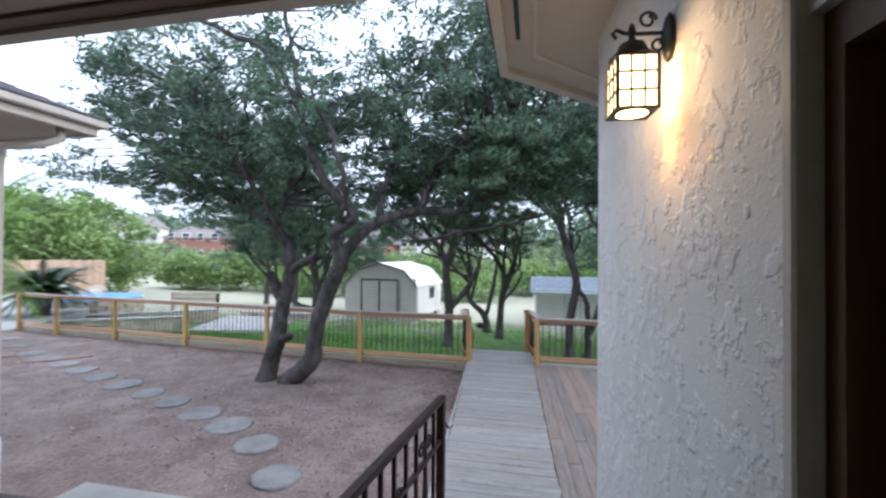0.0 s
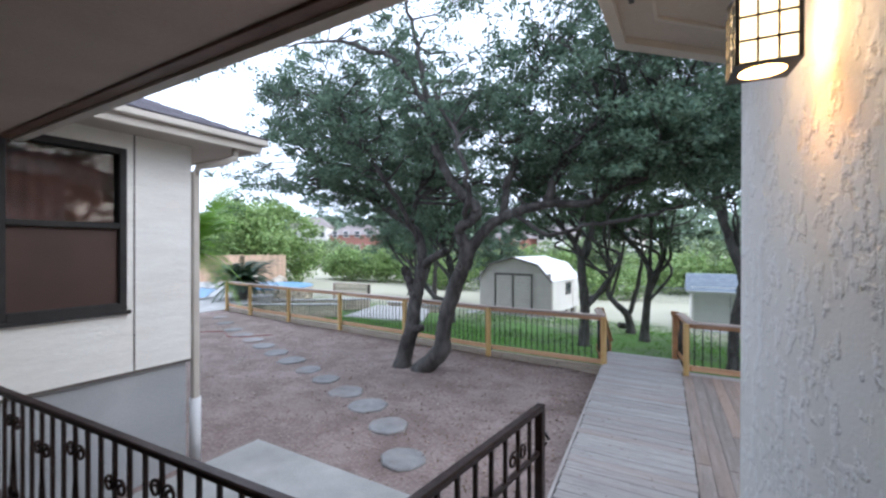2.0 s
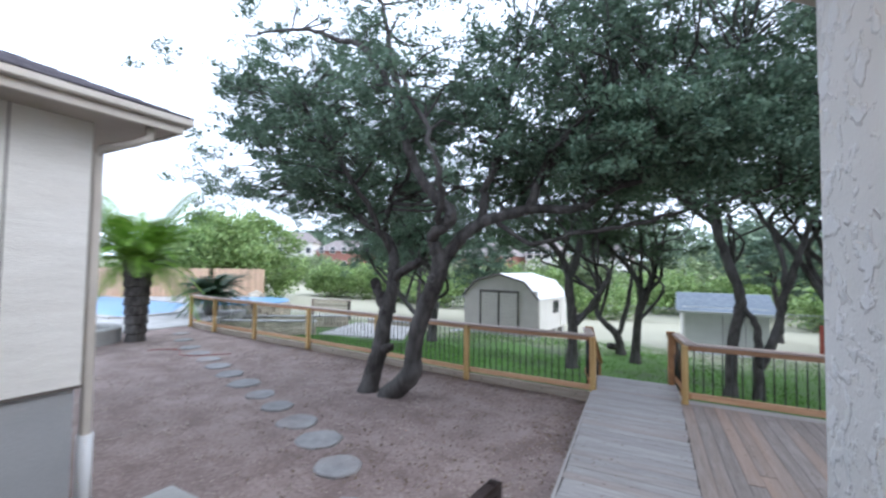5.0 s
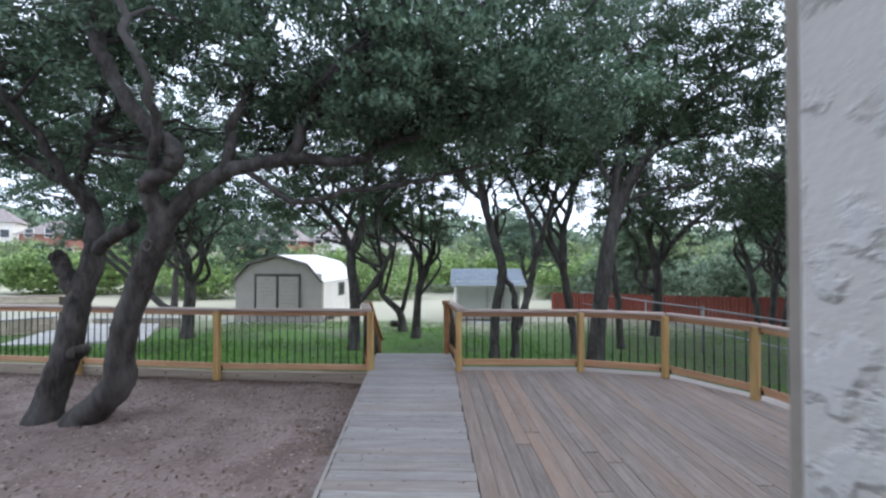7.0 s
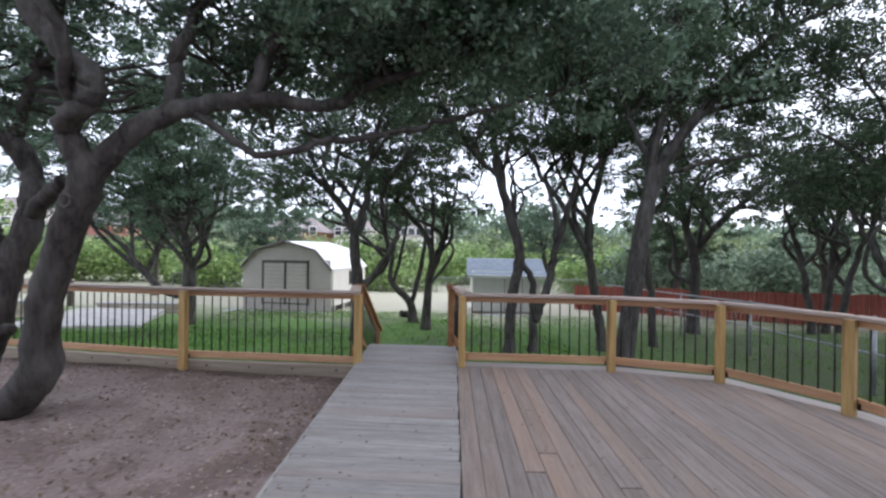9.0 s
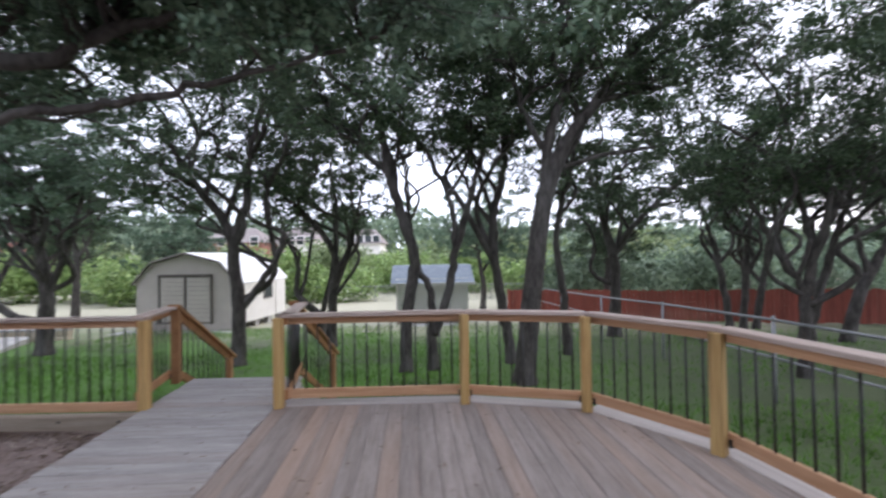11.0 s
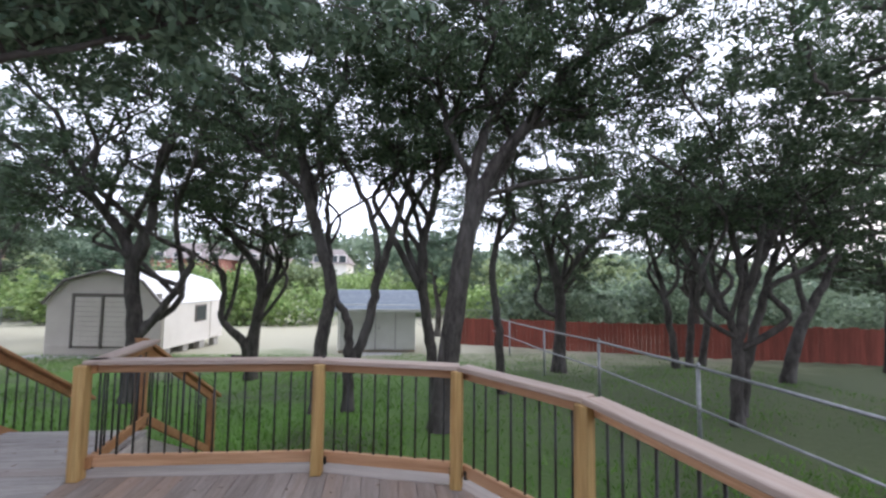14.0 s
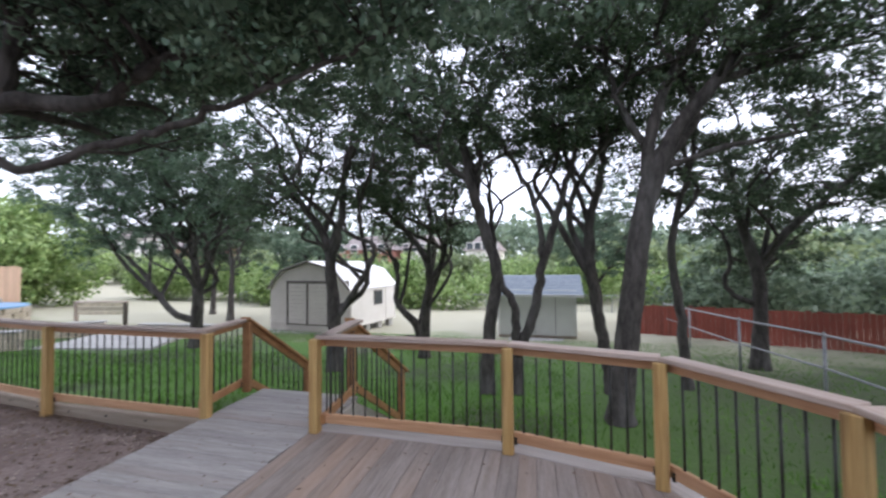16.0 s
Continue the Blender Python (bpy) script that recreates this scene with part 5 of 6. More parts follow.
    tagged(part("branchwork", twigs, BARK, t, smooth=True), "many thin crooked dark branches", kind="stuff")
    tagged(part("crown", leaf_cloud("crown", centres, sizes, per, leaf, mat, rs), mat, t), "dense crown of small leaves", kind="stuff")
    return t


oak = "live oak with dark rough trunk"
# twin oak in the dirt yard
tree((-4.42, 6.66, -0.2), [
    [(0, 0, 0, .17), (.08, .08, .4, .155), (.16, .14, .8, .15), (.15, .28, 1.35, .135), (.17, .48, 1.9, .13), (.12, .56, 2.2, .11), (-.06, .64, 2.7, .09), (-.6, .74, 3.02, .08), (-1.3, .84, 3.4, .07), (-2.4, .94, 3.92, .05), (-3.65, 1.04, 4.64, .025)],
    [(.12, .3, 1.45, .1), (-.03, .3, 1.72, .09), (-.1, .3, 1.86, .095), (-.12, .3, 1.93, .085)],
    [(.15, .14, .72, .1), (.34, .08, .76, .085), (.44, .04, .8, .06)],
    [(.15, .5, 1.95, .085), (.55, .34, 2.16, .08), (.98, .1, 2.3, .075)],
    [(-.22, .69, 2.9, .06), (-.14, .69, 3.29, .055), (-.03, .69, 3.63, .05), (.32, .64, 3.95, .04), (.5, .5, 4.6, .025)],
    [(-1.2, .84, 3.35, .045), (-1.5, .6, 4.1, .04), (-1.7, .4, 5.0, .025)],
    [(.05, .6, 2.4, .05), (-.1, .1, 3.2, .05), (-.5, -.4, 4.2, .04), (-1.1, -.8, 5.2, .025)],
], [(-2.7, .6, 4.9, 2.9, 2.1, 1.6, 190), (-.6, .5, 5.4, 2.0, 1.8, 1.5, 140), (-4.6, .8, 4.5, 2.2, 1.5, 1.2, 80), (-1.2, .5, 4.0, 1.5, 1.5, .5, 40), (-.6, 0, 4.5, 1.9, 1.6, .7, 80), (-2.8, .4, 6.2, 2.7, 1.6, 1.2, 110), (-1.5, -.7, 5.2, 2.2, 1.2, 1.1, 60), (-.5, -1.0, 4.9, 2.4, 1.2, .8, 30), (.5, 0, 4.8, 1.3, 1.2, .7, 40), (.6, 1.6, 3.7, 2.2, 1.0, .5, 70), (-1.8, 1.6, 3.5, 1.8, 1.0, .4, 40)],
     "leaning live oak with a cut branch stub in bare dirt", 3, per=80, clump=0.28, mat=LEAFBLUE, group="twin oak", tall=0)
tree((-3.95, 6.62, -0.2), [
    [(0, 0, 0, .17), (.3, -.05, .22, .165), (.56, -.11, .5, .165), (.62, -.17, .8, .14), (.76, -.22, 1.3, .135), (1.0, -.27, 1.85, .135), (1.17, -.28, 2.25, .13), (1.1, -.35, 2.55, .1), (1.1, -.43, 2.68, .09), (1.38, -.53, 2.86, .095), (1.5, -.6, 3.0, .09), (1.22, -.62, 3.28, .08), (.92, -.66, 3.72, .075), (.7, -.7, 4.3, .07), (.6, -.75, 4.9, .055), (.5, -.82, 5.76, .04), (.3, -.92, 6.6, .025)],
    [(1.12, -.28, 2.2, .12), (1.38, -.2, 2.58, .1), (1.7, -.05, 2.88, .09), (2.05, .08, 3.02, .085), (2.42, .18, 3.14, .08), (2.6, .18, 3.6, .07), (3.0, .18, 4.2, .06), (3.35, .1, 4.42, .05), (4.0, 0, 4.45, .035), (5.1, .1, 4.9, .02)],
    [(1.7, -.05, 2.86, .075), (1.78, -.02, 3.2, .065), (1.8, -.02, 3.5, .06), (1.97, -.02, 3.9, .05), (2.1, .1, 4.8, .035), (2.3, .2, 5.6, .02)],
    [(.62, -.73, 4.8, .05), (.02, -.82, 5.68, .045), (-.48, -.92, 5.92, .04), (-1.23, -1.02, 6.24, .03), (-2.57, -1.12, 6.44, .015)],
    [(2.35, .15, 3.1, .075), (3.1, .45, 3.12, .06), (3.6, .5, 3.4, .05), (4.4, .5, 3.6, .035), (5.4, .5, 4.1, .02)],
    [(1.9, .02, 2.95, .04), (2.4, .35, 2.6, .036), (3.1, .45, 2.75, .034), (3.8, .45, 2.85, .03), (4.6, .5, 3.05, .022), (5.6, .5, 3.3, .012)],
    [(1.25, -.5, 2.8, .05), (1.5, -.9, 3.3, .045), (1.5, -1.3, 4.0, .035), (1.2, -1.5, 4.8, .02)],
], [(.2, -.2, 6.3, 1.8, 1.6, 1.3, 50), (2.7, .4, 5.5, 2.3, 2.0, 1.3, 170), (4.7, .3, 5.1, 2.3, 1.8, 1.1, 180), (-1.4, -.5, 6.9, 1.8, 1.4, 1.0, 40), (3.2, 1.3, 4.2, 2.0, 1.2, .8, 160), (5.1, .5, 4.1, 1.7, 1.2, .6, 120), (1.3, 0, 4.6, 1.8, 1.4, .6, 60), (3.7, .1, 4.0, 1.8, 1.2, .5, 150), (3.7, .2, 6.6, 2.6, 2.0, 1.0, 120), (1.9, -.8, 5.0, 2.4, 1.4, .9, 70), (4.6, .4, 3.5, 1.5, .9, .3, 60), (2.4, 1.7, 3.9, 1.6, 1.0, .7, 110)],
     "live oak with a twisted trunk arching over the yard", 4, per=80, clump=0.28, mat=LEAFBLUE, group="twin oak", tall=0)
for x, y, z, r in ((-2.86, 6.22, 1.84, 0.05),):
    knot = Shape().tube([(x + r * math.cos(a), y, z + 1.15 * r * math.sin(a)) for a in np.linspace(0, 6.28, 15)], 0.018, 8)
    tagged(part("branch_scar", knot, BARK, smooth=True), "round healed branch scar on the oak trunk", "branch scar")
# oaks on the lawn
L0 = lambda x, y: (x, y, lawn_z(x, y))
tree(L0(-2.3, 13.3), [
    [(0, 0, 0, .17), (.03, 0, .63, .15), (.01, 0, 1.55, .14), (-.07, 0, 2.65, .12), (.21, 0, 3.55, .09), (.33, 0, 4.76, .07), (.64, 0, 5.86, .045), (.84, 0, 6.85, .025)],
    [(-.05, 0, 2.6, .11), (-.43, 0, 3.43, .09), (-1.18, 0, 4.13, .065), (-2.29, 0, 4.84, .04), (-3.17, 0, 5.56, .02)],
    [(.05, 0, 1.2, .09), (.53, 0, 1.79, .075), (1.01, 0, 2.67, .065), (.89, 0, 2.97, .05), (.41, 0, 3.14, .035), (.1, .2, 3.6, .02)],
], [(-.5, 0, 5.2, 2.3, 2.0, 1.4, 150), (.8, 0, 5.6, 1.7, 1.7, 1.4, 100), (-1.8, .2, 4.8, 1.3, 1.2, .8, 50), (-1.9, .2, 3.9, 1.6, 1.4, .5, 60), (-.3, -.5, 7.2, 2.4, 2.0, 1.2, 99)], oak + " and a low side limb", 5)
tree(L0(-1.36, 16.9), [
    [(0, 0, 0, .17), (-.15, 0, .7, .13), (-.8, 0, 1.4, .09), (-.75, 0, 2.3, .07), (-1.2, .1, 3.3, .045), (-1.5, .1, 4.2, .025)],
    [(-.1, 0, .25, .12), (-.4, -.15, .3, .11)],
    [(-.1, 0, .6, .09), (.2, .1, 1.8, .08), (.35, .2, 3.2, .05), (.2, .2, 4.4, .03)],
], [(-.6, 0, 4.7, 2.2, 2.0, 1.4, 130)], oak + " beside a cut stump", 6, leaf=0.085)
tree(L0(-0.78, 15.4), [
    [(0, 0, 0, .15), (.08, 0, 1.3, .12), (.15, 0, 2.4, .1), (-.5, .1, 3.4, .07), (-1.5, .2, 4.3, .03)],
    [(.12, 0, 1.5, .08), (.55, .1, 2.8, .06), (.8, .1, 3.8, .04), (1.0, .1, 4.9, .02)],
    [(.15, 0, 2.3, .07), (.2, 0, 3.5, .05), (.1, -.2, 4.7, .03)],
], [(-.2, 0, 5.0, 2.3, 2.0, 1.5, 150), (-1.5, .2, 4.3, 1.2, 1.2, .8, 50)], oak, 7, leaf=0.085)
tree(L0(1.45, 12.3), [
    [(0, 0, 0, .13), (.02, 0, .7, .12), (.07, 0, 1.44, .115), (.2, 0, 2.27, .11), (-.08, 0, 3.21, .1), (-.31, 0, 4.16, .085), (-.44, 0, 5.02, .07), (-.78, 0, 5.78, .05), (-1.08, 0, 6.77, .025)],
    [(-.25, 0, 3.9, .06), (-.9, -.1, 4.5, .055), (-1.4, -.1, 5.2, .035), (-1.8, -.1, 6.0, .02)],
    [(-.4, 0, 4.8, .05), (.1, .1, 5.6, .04), (.3, .2, 6.6, .02)],
], [(-.8, 0, 6.0, 2.0, 1.9, 1.4, 170), (-1.6, 0, 5.1, 1.2, 1.2, .8, 60)], oak, 8)
tree(L0(1.98, 12.4), [
    [(0, 0, 0, .11), (.0, 0, .8, .09), (-.04, 0, 1.6, .075), (-.3, 0, 2.15, .06), (-.45, .1, 3.0, .045), (-.5, .2, 4.2, .025)],
    [(.02, 0, .7, .1), (.32, 0, 1.5, .09), (.5, 0, 2.38, .08), (.8, 0, 3.45, .065), (1.06, 0, 4.3, .05), (1.2, -.1, 5.4, .03)],
    [(.5, 0, 2.4, .06), (.4, 0, 3.3, .055), (0, .05, 4.3, .045), (-.5, .1, 4.95, .025)],
], [(.4, 0, 5.6, 1.9, 1.8, 1.2, 200), (1.4, 0, 5.0, 1.1, 1.1, .7, 50)], oak + " splitting into a V", 9)
tree(L0(3.4, 12.9), [
    [(.25, 0, 0, .12), (.18, 0, .6, .11), (.08, 0, 1.2, .105), (-.08, 0, 2.3, .095), (-.08, 0, 3.1, .085), (.12, 0, 3.9, .075), (.18, 0, 4.8, .06), (-.2, 0, 6.2, .04), (-.45, 0, 7.4, .02)],
    [(-.08, 0, 2.9, .055), (-.6, .1, 3.8, .045), (-1.0, .1, 4.8, .025)],
    [(.15, 0, 4.4, .05), (.6, .1, 5.2, .04), (.8, .1, 6.2, .02)],
], [(0, 0, 5.9, 1.8, 1.8, 1.4, 180)], oak, 10)
tree(L0(3.74, 11.3), [
    [(-.16, 0, 0, .2), (-.1, 0, .6, .18), (-.01, 0, 1.38, .17), (.17, 0, 2.74, .16), (.35, 0, 3.47, .14), (.68, 0, 4.22, .115), (1.33, 0, 5.09, .09), (1.96, -.1, 5.91, .07), (2.85, -.2, 6.53, .05), (3.9, -.3, 6.95, .025)],
    [(.26, 0, 3.2, .11), (.35, 0, 4.13, .09), (.65, .1, 5.12, .075), (1.31, .2, 6.16, .05), (1.41, .2, 7.2, .025)],
    [(.42, 0, 3.6, .05), (.86, 0, 3.85, .045), (1.83, .1, 4.07, .035), (2.9, .2, 4.25, .015)],
    [(.34, 0, 4.0, .06), (-.1, .1, 4.9, .05), (-.3, .1, 6.1, .03)],
    [(1.2, 0, 4.9, .055), (2.1, .2, 5.2, .045), (3.1, .3, 5.4, .025)],
], [(.4, 0, 6.6, 2.2, 1.9, 1.3, 230), (2.6, 0, 6.5, 2.2, 1.8, 1.0, 220), (2.4, .2, 5.3, 1.5, 1.2, .5, 60)], "large " + oak, 11)
tree(L0(5.1, 13.6), [
    [(0, 0, 0, .1), (-.1, 0, 1.6, .085), (-.2, 0, 3.0, .07), (.2, 0, 4.4, .05), (.3, 0, 5.6, .03)],
], [(0, 0, 5.2, 1.5, 1.5, 1.2, 110)], oak, 12)
tree(L0(7.28, 16.1), [
    [(0, 0, 0, .19), (.05, 0, 1.5, .15), (0, 0, 2.4, .14), (-.3, 0, 3.5, .09), (-.6, 0, 4.8, .04)],
    [(0, 0, 2.3, .1), (.6, 0, 3.2, .09), (1.7, 0, 4.2, .06), (2.6, 0, 5.0, .03)],
    [(0, 0, 1.5, .07), (-.6, .1, 1.9, .06), (-.5, .1, 2.8, .045), (-.9, .1, 3.6, .02)],
    [(.1, 0, 2.4, .07), (.4, .2, 3.7, .05), (.4, .3, 4.9, .03)],
], [(.4, 0, 5.1, 2.6, 2.3, 1.2, 180), (2.2, 0, 4.9, 1.5, 1.4, .9, 50), (-1.2, 0, 4.3, 1.2, 1.2, .7, 30)], oak + " with spreading limbs", 13, leaf=0.085)
tree(L0(8.5, 11.2), [
    [(0, 0, 0, .1), (.03, 0, .9, .095), (.18, 0, 1.9, .085), (.55, 0, 2.8, .07), (1.2, .1, 3.7, .05), (1.8, .1, 4.4, .025)],
    [(.1, 0, 1.4, .065), (-.3, .1, 2.2, .055), (-.8, .1, 3.1, .04), (-1.2, .1, 3.9, .02)],
    [(.25, 0, 2.1, .065), (.3, .3, 3.2, .05), (.1, .5, 4.2, .025)],
], [(.5, .2, 4.5, 2.2, 2.0, 1.2, 180), (-.9, .2, 4.0, 1.4, 1.2, .9, 80), (1.9, .2, 3.9, 1.3, 1.2, .9, 70), (1.4, .3, 6.4, 2.4, 2.0, 1.2, 90)], oak, 14)
tree(L0(9.0, 11.7), [
    [(0, 0, 0, .085), (.15, 0, 1.0, .08), (.5, 0, 2.1, .07), (1.0, .1, 3.2, .05), (1.3, .1, 4.2, .03)],
], [(.8, .1, 4.4, 1.7, 1.6, 1.0, 70)], oak, 15)
tree(L0(12.5, 14.4), [
    [(0, 0, 0, .15), (.4, 0, 1.3, .13), (1.1, 0, 2.4, .1), (1.7, 0, 3.5, .06), (2.1, 0, 4.5, .03)],
    [(.6, 0, 1.7, .08), (.5, .2, 2.9, .06), (.2, .3, 4.0, .03)],
], [(1.2, 0, 4.5, 2.4, 2.2, 1.3, 150), (-.6, 0, 3.9, 1.4, 1.3, .8, 40)], oak + " leaning over the grass", 16, leaf=0.085)
for k, (dx, lean) in enumerate(((0, -.5), (.55, .25), (1.1, .7))):
    tree(L0(11.0 + dx, 16.5 + .2 * k), [
        [(0, 0, 0, .11), (lean * .3, 0, 1.2, .1), (lean * .8, 0, 2.5, .08), (lean * 1.6, 0, 3.8, .04), (lean * 2, 0, 4.8, .02)],
    ], [(lean * 1.4, 0, 4.4, 1.6, 1.6, 1.1, 70)], oak, 17 + k, leaf=0.085)
tree(L0(7.95, 7.9), [
    [(0, 0, 0, .26), (.8, 0, 1.2, .2), (.95, 0, 2.3, .17), (.5, 0, 3.15, .14), (.13, .1, 3.65, .125), (-.04, .1, 4.2, .115), (-.2, .1, 4.8, .11), (-.42, .1, 5.4, .1), (-.8, 0, 6.8, .06)],
    [(.15, .1, 3.8, .08), (.2, .15, 4.6, .075), (.15, .2, 5.6, .065), (.6, .2, 6.8, .05), (1.2, .1, 7.6, .03)],
    [(.02, .1, 4.1, .022), (-.5, .2, 4.05, .02), (-.9, .3, 4.2, .018), (-1.1, .3, 4.7, .014)],
], [(-1.0, .3, 7.6, 1.8, 1.8, .9, 90), (1.6, .2, 7.0, 1.8, 1.7, 1.4, 140), (-.9, .9, 5.2, .8, .8, .7, 40), (1.6, 1.2, 4.6, 1.6, 1.2, 1.2, 110), (1.5, .6, 2.9, 1.1, .9, .8, 50)], "huge leaning live oak", 21, tall=0)
tree(L0(-8.1, 15.1), [
    [(0, 0, 0, .2), (.05, 0, .9, .18), (.08, 0, 1.6, .16), (-.2, .1, 2.8, .1), (-.7, .1, 3.8, .05), (-1.2, .1, 4.6, .03)],
    [(.0, 0, .85, .11), (-.7, -.1, 1.05, .1), (-1.3, -.2, 1.7, .09), (-2.1, -.3, 2.6, .06), (-3.2, -.3, 3.3, .03)],
    [(.08, 0, 1.5, .11), (.6, 0, 2.8, .07), (.95, 0, 3.9, .045), (1.2, 0, 4.7, .025)],
], [(-.3, 0, 4.7, 2.4, 2.0, 1.3, 240), (-2.6, -.2, 4.1, 1.7, 1.4, 1.0, 110), (1.2, 0, 4.4, 1.3, 1.3, .9, 70), (-1.0, 0, 6.9, 3.2, 2.2, 1.5, 180), (-4.5, 0, 6.0, 2.4, 2.0, 1.5, 130), (-6.8, .2, 6.6, 2.2, 1.8, 1.6, 120)], oak + " and low limb", 22, leaf=0.085, mat=LEAFBLUE)
for k, (x, y, h) in enumerate(((-13.5, 22.5, 6.5), (-10.4, 25, 4.5), (9.5, 22.0, 5.0), (14.5, 20.5, 5.5), (16.8, 15.5, 5.0), (4.6, 26.0, 5.0), (-17.5, 25.5, 5.5), (14.0, 6.2, 6.5), (18.5, 8.6, 6.5))):
    tree(L0(x, y), [
        [(0, 0, 0, .17), (.05, 0, h * .25, .14), (.1 * (-1) ** k, 0, h * .45, .11), (-.3, 0, h * .7, .06), (-.4, 0, h * .9, .03)],
        [(.05, 0, h * .4, .08), (.7, 0, h * .6, .06), (1.2, 0, h * .8, .03)],
    ], [(0, 0, h * .78, 2.4, 2.2, h * .26, 190)], "far " + oak, 30 + k, leaf=0.11, per=56, mat=LEAFBLUE if k % 2 else LEAF, group="far oaks")

# ---- palms ----
def frond_points(n, length, rise, droop, az, rs):
    out = []
    for k in range(n):
        u = k / (n - 1)
        r = length * u
        out.append((r * math.cos(az), r * math.sin(az), rise * r - droop * r * r))
    return out


def palm(name, base, trunk_h, trunk_r, fronds, length, mat, label, seed, droop=0.5, width=0.26, rise=0.9):
    r = random.Random(seed)
    t = thing(name, pose(*base), label, "palm")
    rings = []
    for k in range(9):
        z = trunk_h * k / 8
        rings += [(trunk_r * (1.0 + 0.05 * k), z), (trunk_r * (0.86 + 0.05 * k), z + trunk_h / 8 * 0.9)]
    part("trunk", Shape().lathe(rings, 14), BARK, t)
    for k in range(fronds):
        az = 2 * math.pi * k * 0.381966
        q = r.uniform(0.25, 1.2)
        L = length * r.uniform(0.8, 1.1)
        pts = frond_points(12, L, rise * q, droop * r.uniform(0.8, 1.2) / max(L, .6), az, r)
        pts = [(x, y, z + trunk_h) for x, y, z in pts]
        s = Shape().tube(pts, [0.018 - 0.0013 * i for i in range(12)], 4)
        side = Vector((-math.sin(az), math.cos(az), 0))
        for i in range(2, 44):
            u = i / 44
            a = Vector(pts[min(int(u * 11), 10)]).lerp(Vector(pts[min(int(u * 11) + 1, 11)]), u * 11 - int(u * 11))
            way = (Vector(pts[min(int(u * 11) + 1, 11)]) - Vector(pts[min(int(u * 11), 10)])).normalized()
            w = width * math.sin(math.pi * (0.12 + 0.85 * u)) + 0.05
            for sgn in (-1, 1):
                tip = a + side * sgn * w + way * w * 0.6 + Vector((0, 0, -0.12 * w))
                s.add([a - way * 0.02, a + way * 0.02, tip], [(0, 1, 2)])
        part("frond", s, mat, t)
    return t


palm("sago_palm", (-17.0, 11.6, -0.3), 0.85, 0.24, 130, 1.55, SAGO, "dark green sago palm by the pool", 41, droop=0.75, width=0.16, rise=1.2)
palm("fan_palm", (-12.9, 6.85, -0.22), 2.1, 0.27, 60, 2.0, LEAFLIME, "bright green palm with a stout shaggy trunk", 42, droop=1.0, width=0.42, rise=1.75)

# ---- distant woods and houses ----
def woods(name, spots, mat, leaf, per, label, seed, clump=1.1):
    rs = np.random.RandomState(seed)
    cs, ss = [], []
    for x, y, w, h, n in spots:
        z0 = lawn_z(x, y)
        for _ in range(n):
            d = rs.normal(size=3)
            d /= np.linalg.norm(d)
            d *= rs.uniform(0.2, 1) ** 0.4
            cs.append((x + d[0] * w, y + d[1] * w * 0.7, z0 + h * 0.5 + d[2] * h * 0.52))
            ss.append(clump * rs.uniform(0.6, 1.4))
    ob = part(name, leaf_cloud(name, cs, ss, per, leaf, mat, rs, flat=0.7), mat)
    return tagged(ob, label, "trees", kind="stuff")


rr = random.Random(77)
near_hedge = [(x + rr.uniform(-1, 1), 35 + rr.uniform(-1.5, 2.5) + (6 if -3 < x < 9 else 0), rr.uniform(2.0, 3.2), rr.uniform(2.4, 3.7), 46) for x in np.arange(-34, 32, 2.6)]
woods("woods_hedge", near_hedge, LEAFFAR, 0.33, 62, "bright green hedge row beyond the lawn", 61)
left_bank = [(-34 + rr.uniform(-6, 5), 18 + rr.uniform(0, 9), rr.uniform(2.0, 3.2), rr.uniform(5.0, 8.0), 60) for _ in range(14)]
woods("woods_bank", left_bank, LEAFFAR, 0.35, 62, "green trees behind the pool fence", 62)
mid = [(x + rr.uniform(-3, 3), 52 + rr.uniform(-4, 10), rr.uniform(4, 6.5), rr.uniform(2.6, 4.2) if x < 2 else rr.uniform(3.6, 5.6), 46) for x in np.arange(-75, 80, 6.5)]
woods("woods_mid", mid, LEAFHAZE, 0.66, 50, "grey-green wooded slope behind the gardens", 63, clump=1.8)
farw = [(x + rr.uniform(-8, 8), 130 + rr.uniform(-20, 40), rr.uniform(12, 20), rr.uniform(9, 13) if x < 0 else rr.uniform(4, 6), 36) for x in np.arange(-240, 250, 17)]
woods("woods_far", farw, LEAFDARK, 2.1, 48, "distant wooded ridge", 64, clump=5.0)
right_w = [(x + rr.uniform(-1, 1), 24.5 + 0.15 * abs(x - 10) + rr.uniform(0, 5), rr.uniform(2, 3.2), rr.uniform(2.6, 4.3), 44) for x in np.arange(9, 40, 2.2)]
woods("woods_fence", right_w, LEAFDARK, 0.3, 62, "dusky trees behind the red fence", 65)


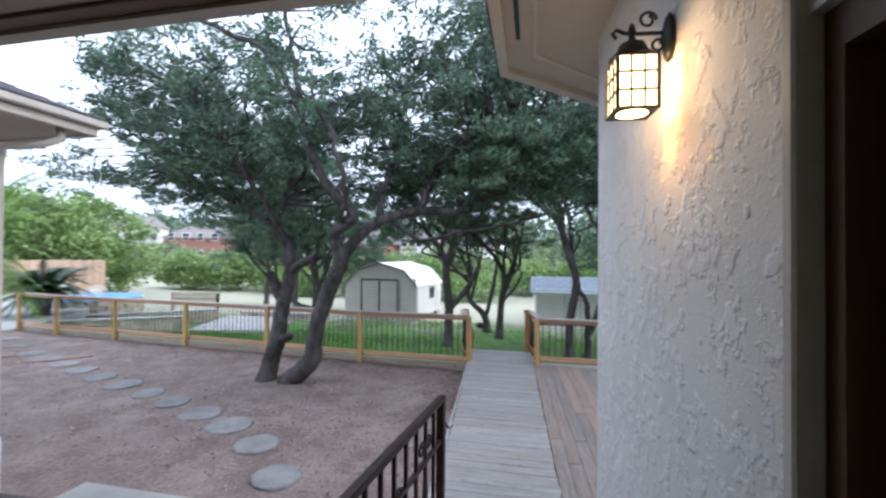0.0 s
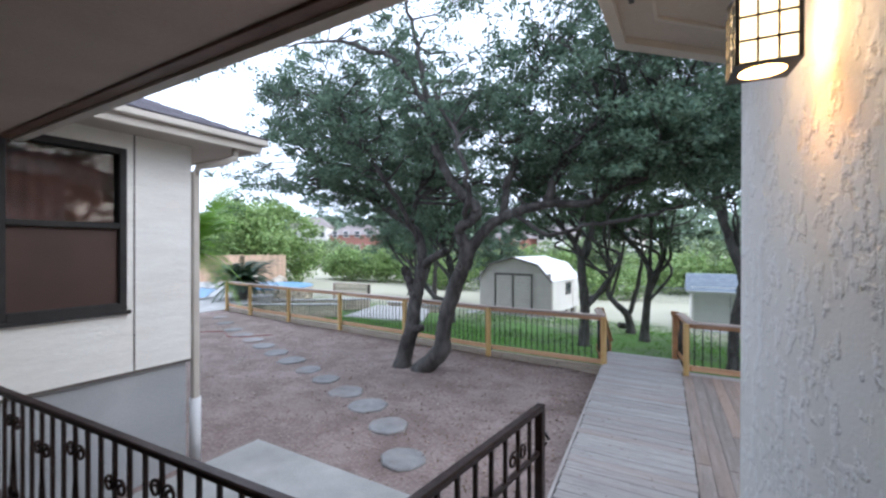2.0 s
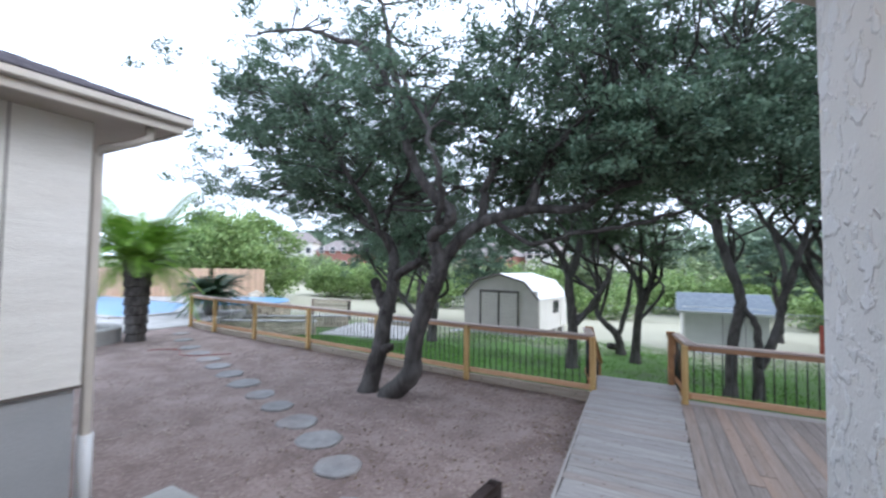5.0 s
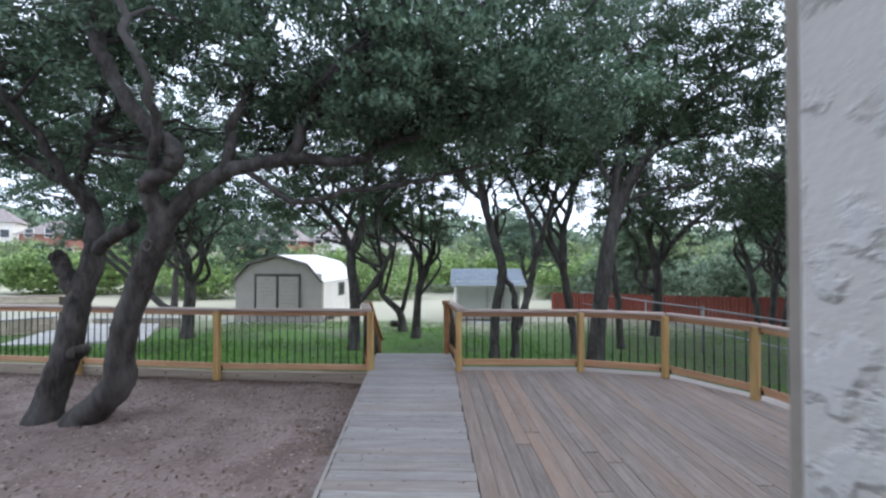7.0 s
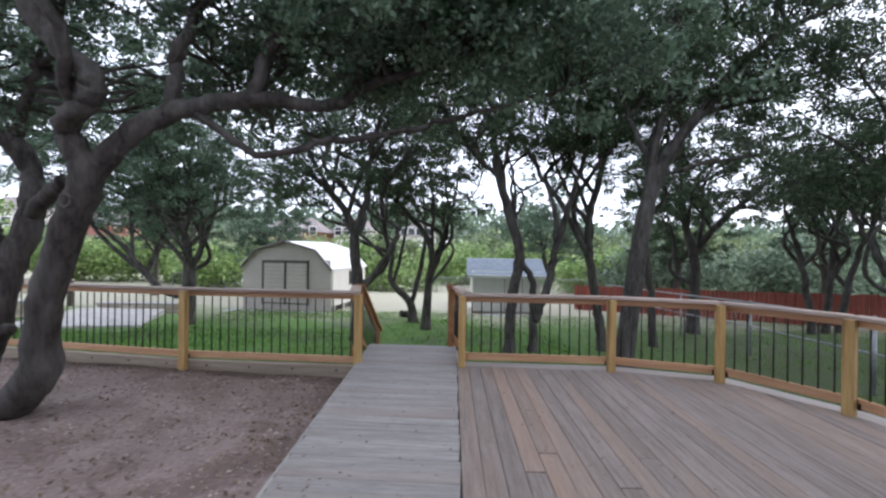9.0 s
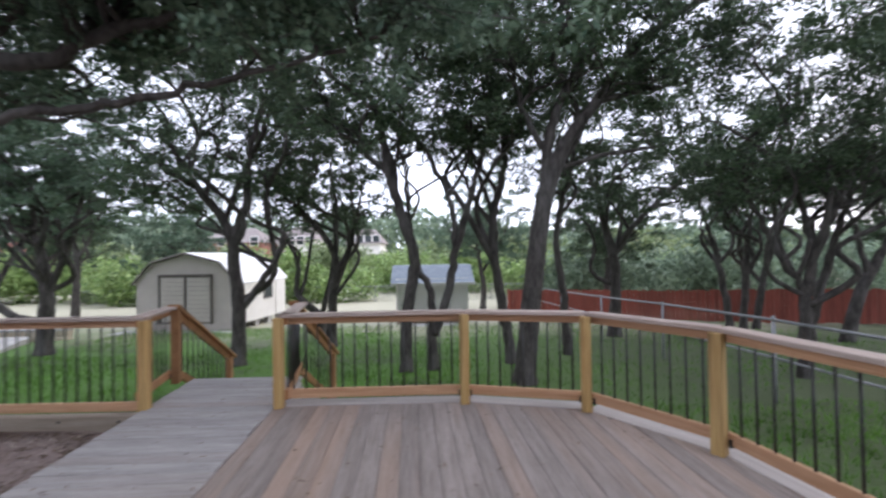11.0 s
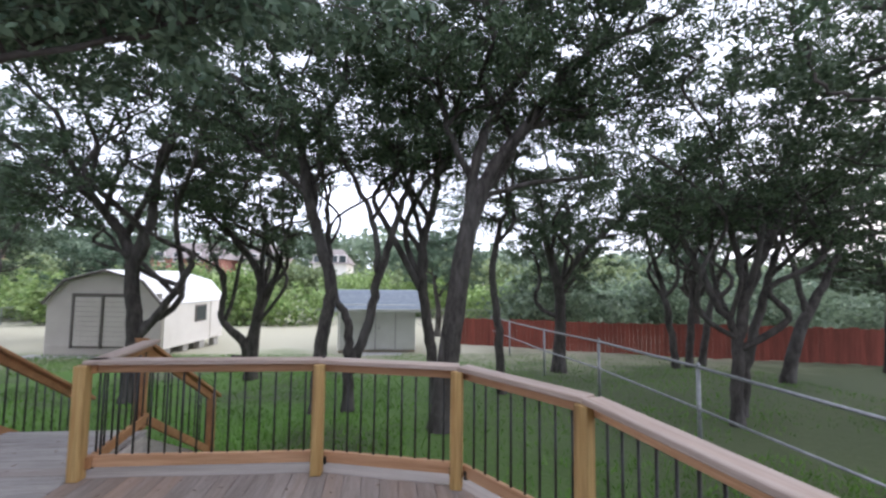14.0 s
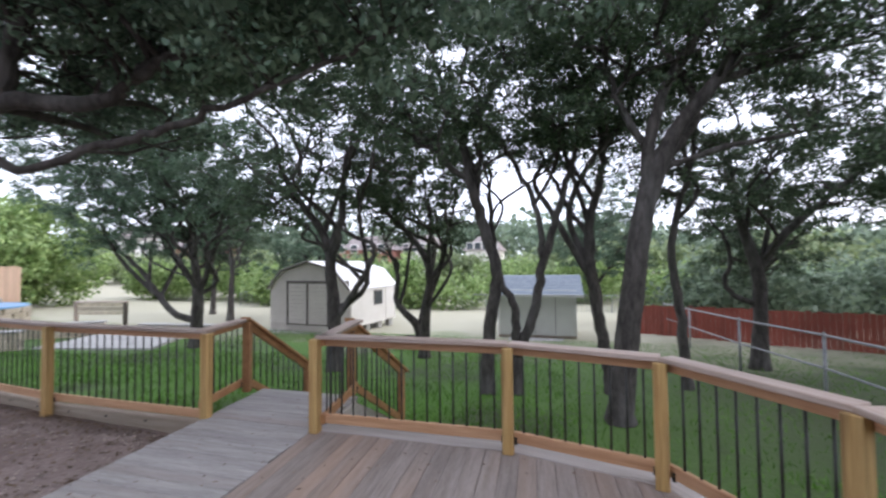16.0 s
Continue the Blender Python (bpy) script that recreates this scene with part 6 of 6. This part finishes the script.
def far_house(x, y, w, d, h, mat, label, yaw, lift=0.0):
    t = thing("far_house", pose(x, y, lawn_z(x, y) + lift, 0, 0, yaw), label, "house", "far houses")
    wb = part("wall", Shape().box((-w / 2, 0, -3), (w / 2, d, h)), mat, t)
    part("roof", Shape().add([(-w / 2 - .5, -.5, h), (w / 2 + .5, -.5, h), (w / 2 + .5, d + .5, h), (-w / 2 - .5, d + .5, h), (-w / 4, d / 2, h + 2.4), (w / 4, d / 2, h + 2.4)],
                             [(0, 1, 5, 4), (1, 2, 5), (2, 3, 4, 5), (3, 0, 4), (0, 3, 2, 1)]), FARROOF, t)
    for fl in range(2):
        for k in range(4):
            cx = -w / 2 + w * (k + 0.5) / 4
            wo = part("window", Shape().box((cx - 0.6, -0.08, 1.0 + 2.9 * fl), (cx + 0.6, 0.0, 2.4 + 2.9 * fl)), SHEDWHITE, t)
            part("pane", Shape().box((cx - 0.5, -0.1, 1.1 + 2.9 * fl), (cx + 0.5, -0.08, 2.3 + 2.9 * fl)), BARNGLASS, wo)


far_house(-27.2, 65, 9, 8, 4.4, BRICK, "red brick house with grey hip roof beyond the hedge", 5)
far_house(-73, 65, 8, 8, 6.4, SHEDWHITE, "pale house with red-brown roof beyond the hedge", 35)
far_house(-61, 66, 10, 8, 4.4, BRICK, "red brick house partly hidden by trees", 20)
far_house(-19.4, 70, 5.5, 8, 4.6, SHEDWHITE, "white house glimpsed between trees", 0)
far_house(-8.6, 69, 5, 8, 4.0, SHEDWHITE, "white house glimpsed between trees", 0)

# ---- ground litter ----
rs = np.random.RandomState(91)
N = 125000
gxv, gyv = rs.uniform(-13, 13, N), 8.6 + rs.uniform(0, 1, N) ** 1.3 * 11
gxv[:14000], gyv[:14000] = rs.uniform(4.7, 12, 14000), rs.uniform(4.5, 10, 14000)
few = (gxv > 3) & (rs.uniform(0, 1, N) < 0.6)
few[:14000] = False
keep = ~few & ~((gxv > -1.0) & (gxv < 0.6) & (gyv < 10.6)) & ~((gxv < -8.8) & (gyv > 13.4)) & (gyv > [fence_y(x) + 0.25 if x < 0 else 8.6 if x < 4.6 else 4.0 for x in gxv])
keep &= [noise.noise((x * .35, y * .35, 4)) + 0.35 * noise.noise((x * 2.1, y * 2.1, 9)) > -0.2 + 0.3 * q for x, y, q in zip(gxv, gyv, rs.uniform(-1, 1, N))]
gxv, gyv = gxv[keep], gyv[keep]
gz = np.array([lawn_z(x, y) for x, y in zip(gxv, gyv)])
ang, hh = rs.uniform(0, 6.283, len(gxv)), rs.uniform(0.03, 0.075, len(gxv))
b = np.stack([gxv, gyv, gz], 1)
sd = np.stack([np.cos(ang), np.sin(ang), 0 * ang], 1) * 0.008
tip = b + np.stack([rs.normal(0, .02, len(gxv)), rs.normal(0, .02, len(gxv)), hh], 1)
v = np.stack([b - sd, b + sd, tip + sd * 0.2, tip - sd * 0.2], 1)
tagged(part("grass", quads("grass", v, BLADE), BLADE), "short green grass blades of the lawn", "grass", kind="stuff")

peb = Shape()
rg = random.Random(93)
for k in range(9000):
    x, y = rg.uniform(-12, -0.6), rg.uniform(0.9, 8.1)
    if x < -3.9 and y < 2.6 or (-4.0 < x < -0.5 and y < 3.15):
        continue
    s = rg.uniform(0.006, 0.02) * (1.6 if rg.random() < 0.05 else 1)
    z = dirt_z(x, y)
    a = rg.uniform(0, 6)
    peb.add([(x + s * math.cos(a), y + s * math.sin(a), z), (x - s * math.sin(a), y + s * math.cos(a), z), (x - s * math.cos(a), y - s * math.sin(a), z), (x + s * math.sin(a), y - s * math.cos(a), z), (x, y, z + s * 0.8)],
            [(0, 1, 4), (1, 2, 4), (2, 3, 4), (3, 0, 4)])
tagged(part("gravel", peb, PEBBLE), "loose pale pebbles scattered over the dirt", "gravel", kind="stuff")
n = 7000
lx = rs.uniform(-10, -0.6, n)
ly = np.array([fence_y(x) for x in lx]) - 0.1 - rs.uniform(0, 1, n) ** 2.2 * 4.7
lx[:700] = -0.55 - rs.uniform(0, 1, 700) ** 2 * 0.8
ly[:700] = rs.uniform(5.8, 8.0, 700)
lz = np.array([dirt_z(x, y) for x, y in zip(lx, ly)]) + 0.012
ang = rs.uniform(0, 6.283, n)
c = np.stack([lx, ly, lz], 1)
u = np.stack([np.cos(ang), np.sin(ang), rs.normal(0, .25, n)], 1) * 0.026
w = np.stack([-np.sin(ang), np.cos(ang), rs.normal(0, .25, n)], 1) * 0.012
tagged(part("leaf_litter", quads("leaf_litter", np.stack([c - u, c + w, c + u, c - w], 1), LITTER), LITTER), "dry brown leaves along the timber edge", "leaves", kind="stuff")
n = 800
dxv = rs.uniform(-0.75, 4.3, n)
dyv = rs.uniform(2.6, 8.9, n)
ok = np.array([(S_LEFT(y) + 0.05 < x < 0.5 + 0.1 * (y < 7.9)) or (0.75 < x and y < rim_y(x) - 0.05 and y > 3.15) for x, y in zip(dxv, dyv)])
ok &= np.array([noise.noise((x * 0.7, y * 0.7, 2)) > -0.25 for x, y in zip(dxv, dyv)])
c = np.stack([dxv, dyv, 0 * dxv + 0.008], 1)[ok]
n = len(c)
ang, big = rs.uniform(0, 6.283, n), rs.uniform(0.35, 1.0, n)[:, None]
u = np.stack([np.cos(ang), np.sin(ang), rs.normal(0, .12, n)], 1) * 0.024 * big
w = np.stack([-np.sin(ang), np.cos(ang), rs.normal(0, .12, n)], 1) * 0.011 * big
tagged(part("deck_litter", quads("deck_litter", np.stack([c - u, c + w, c + u, c - w], 1), LITTER), LITTER), "small dry oak leaves strewn on the deck", "leaves", kind="stuff")
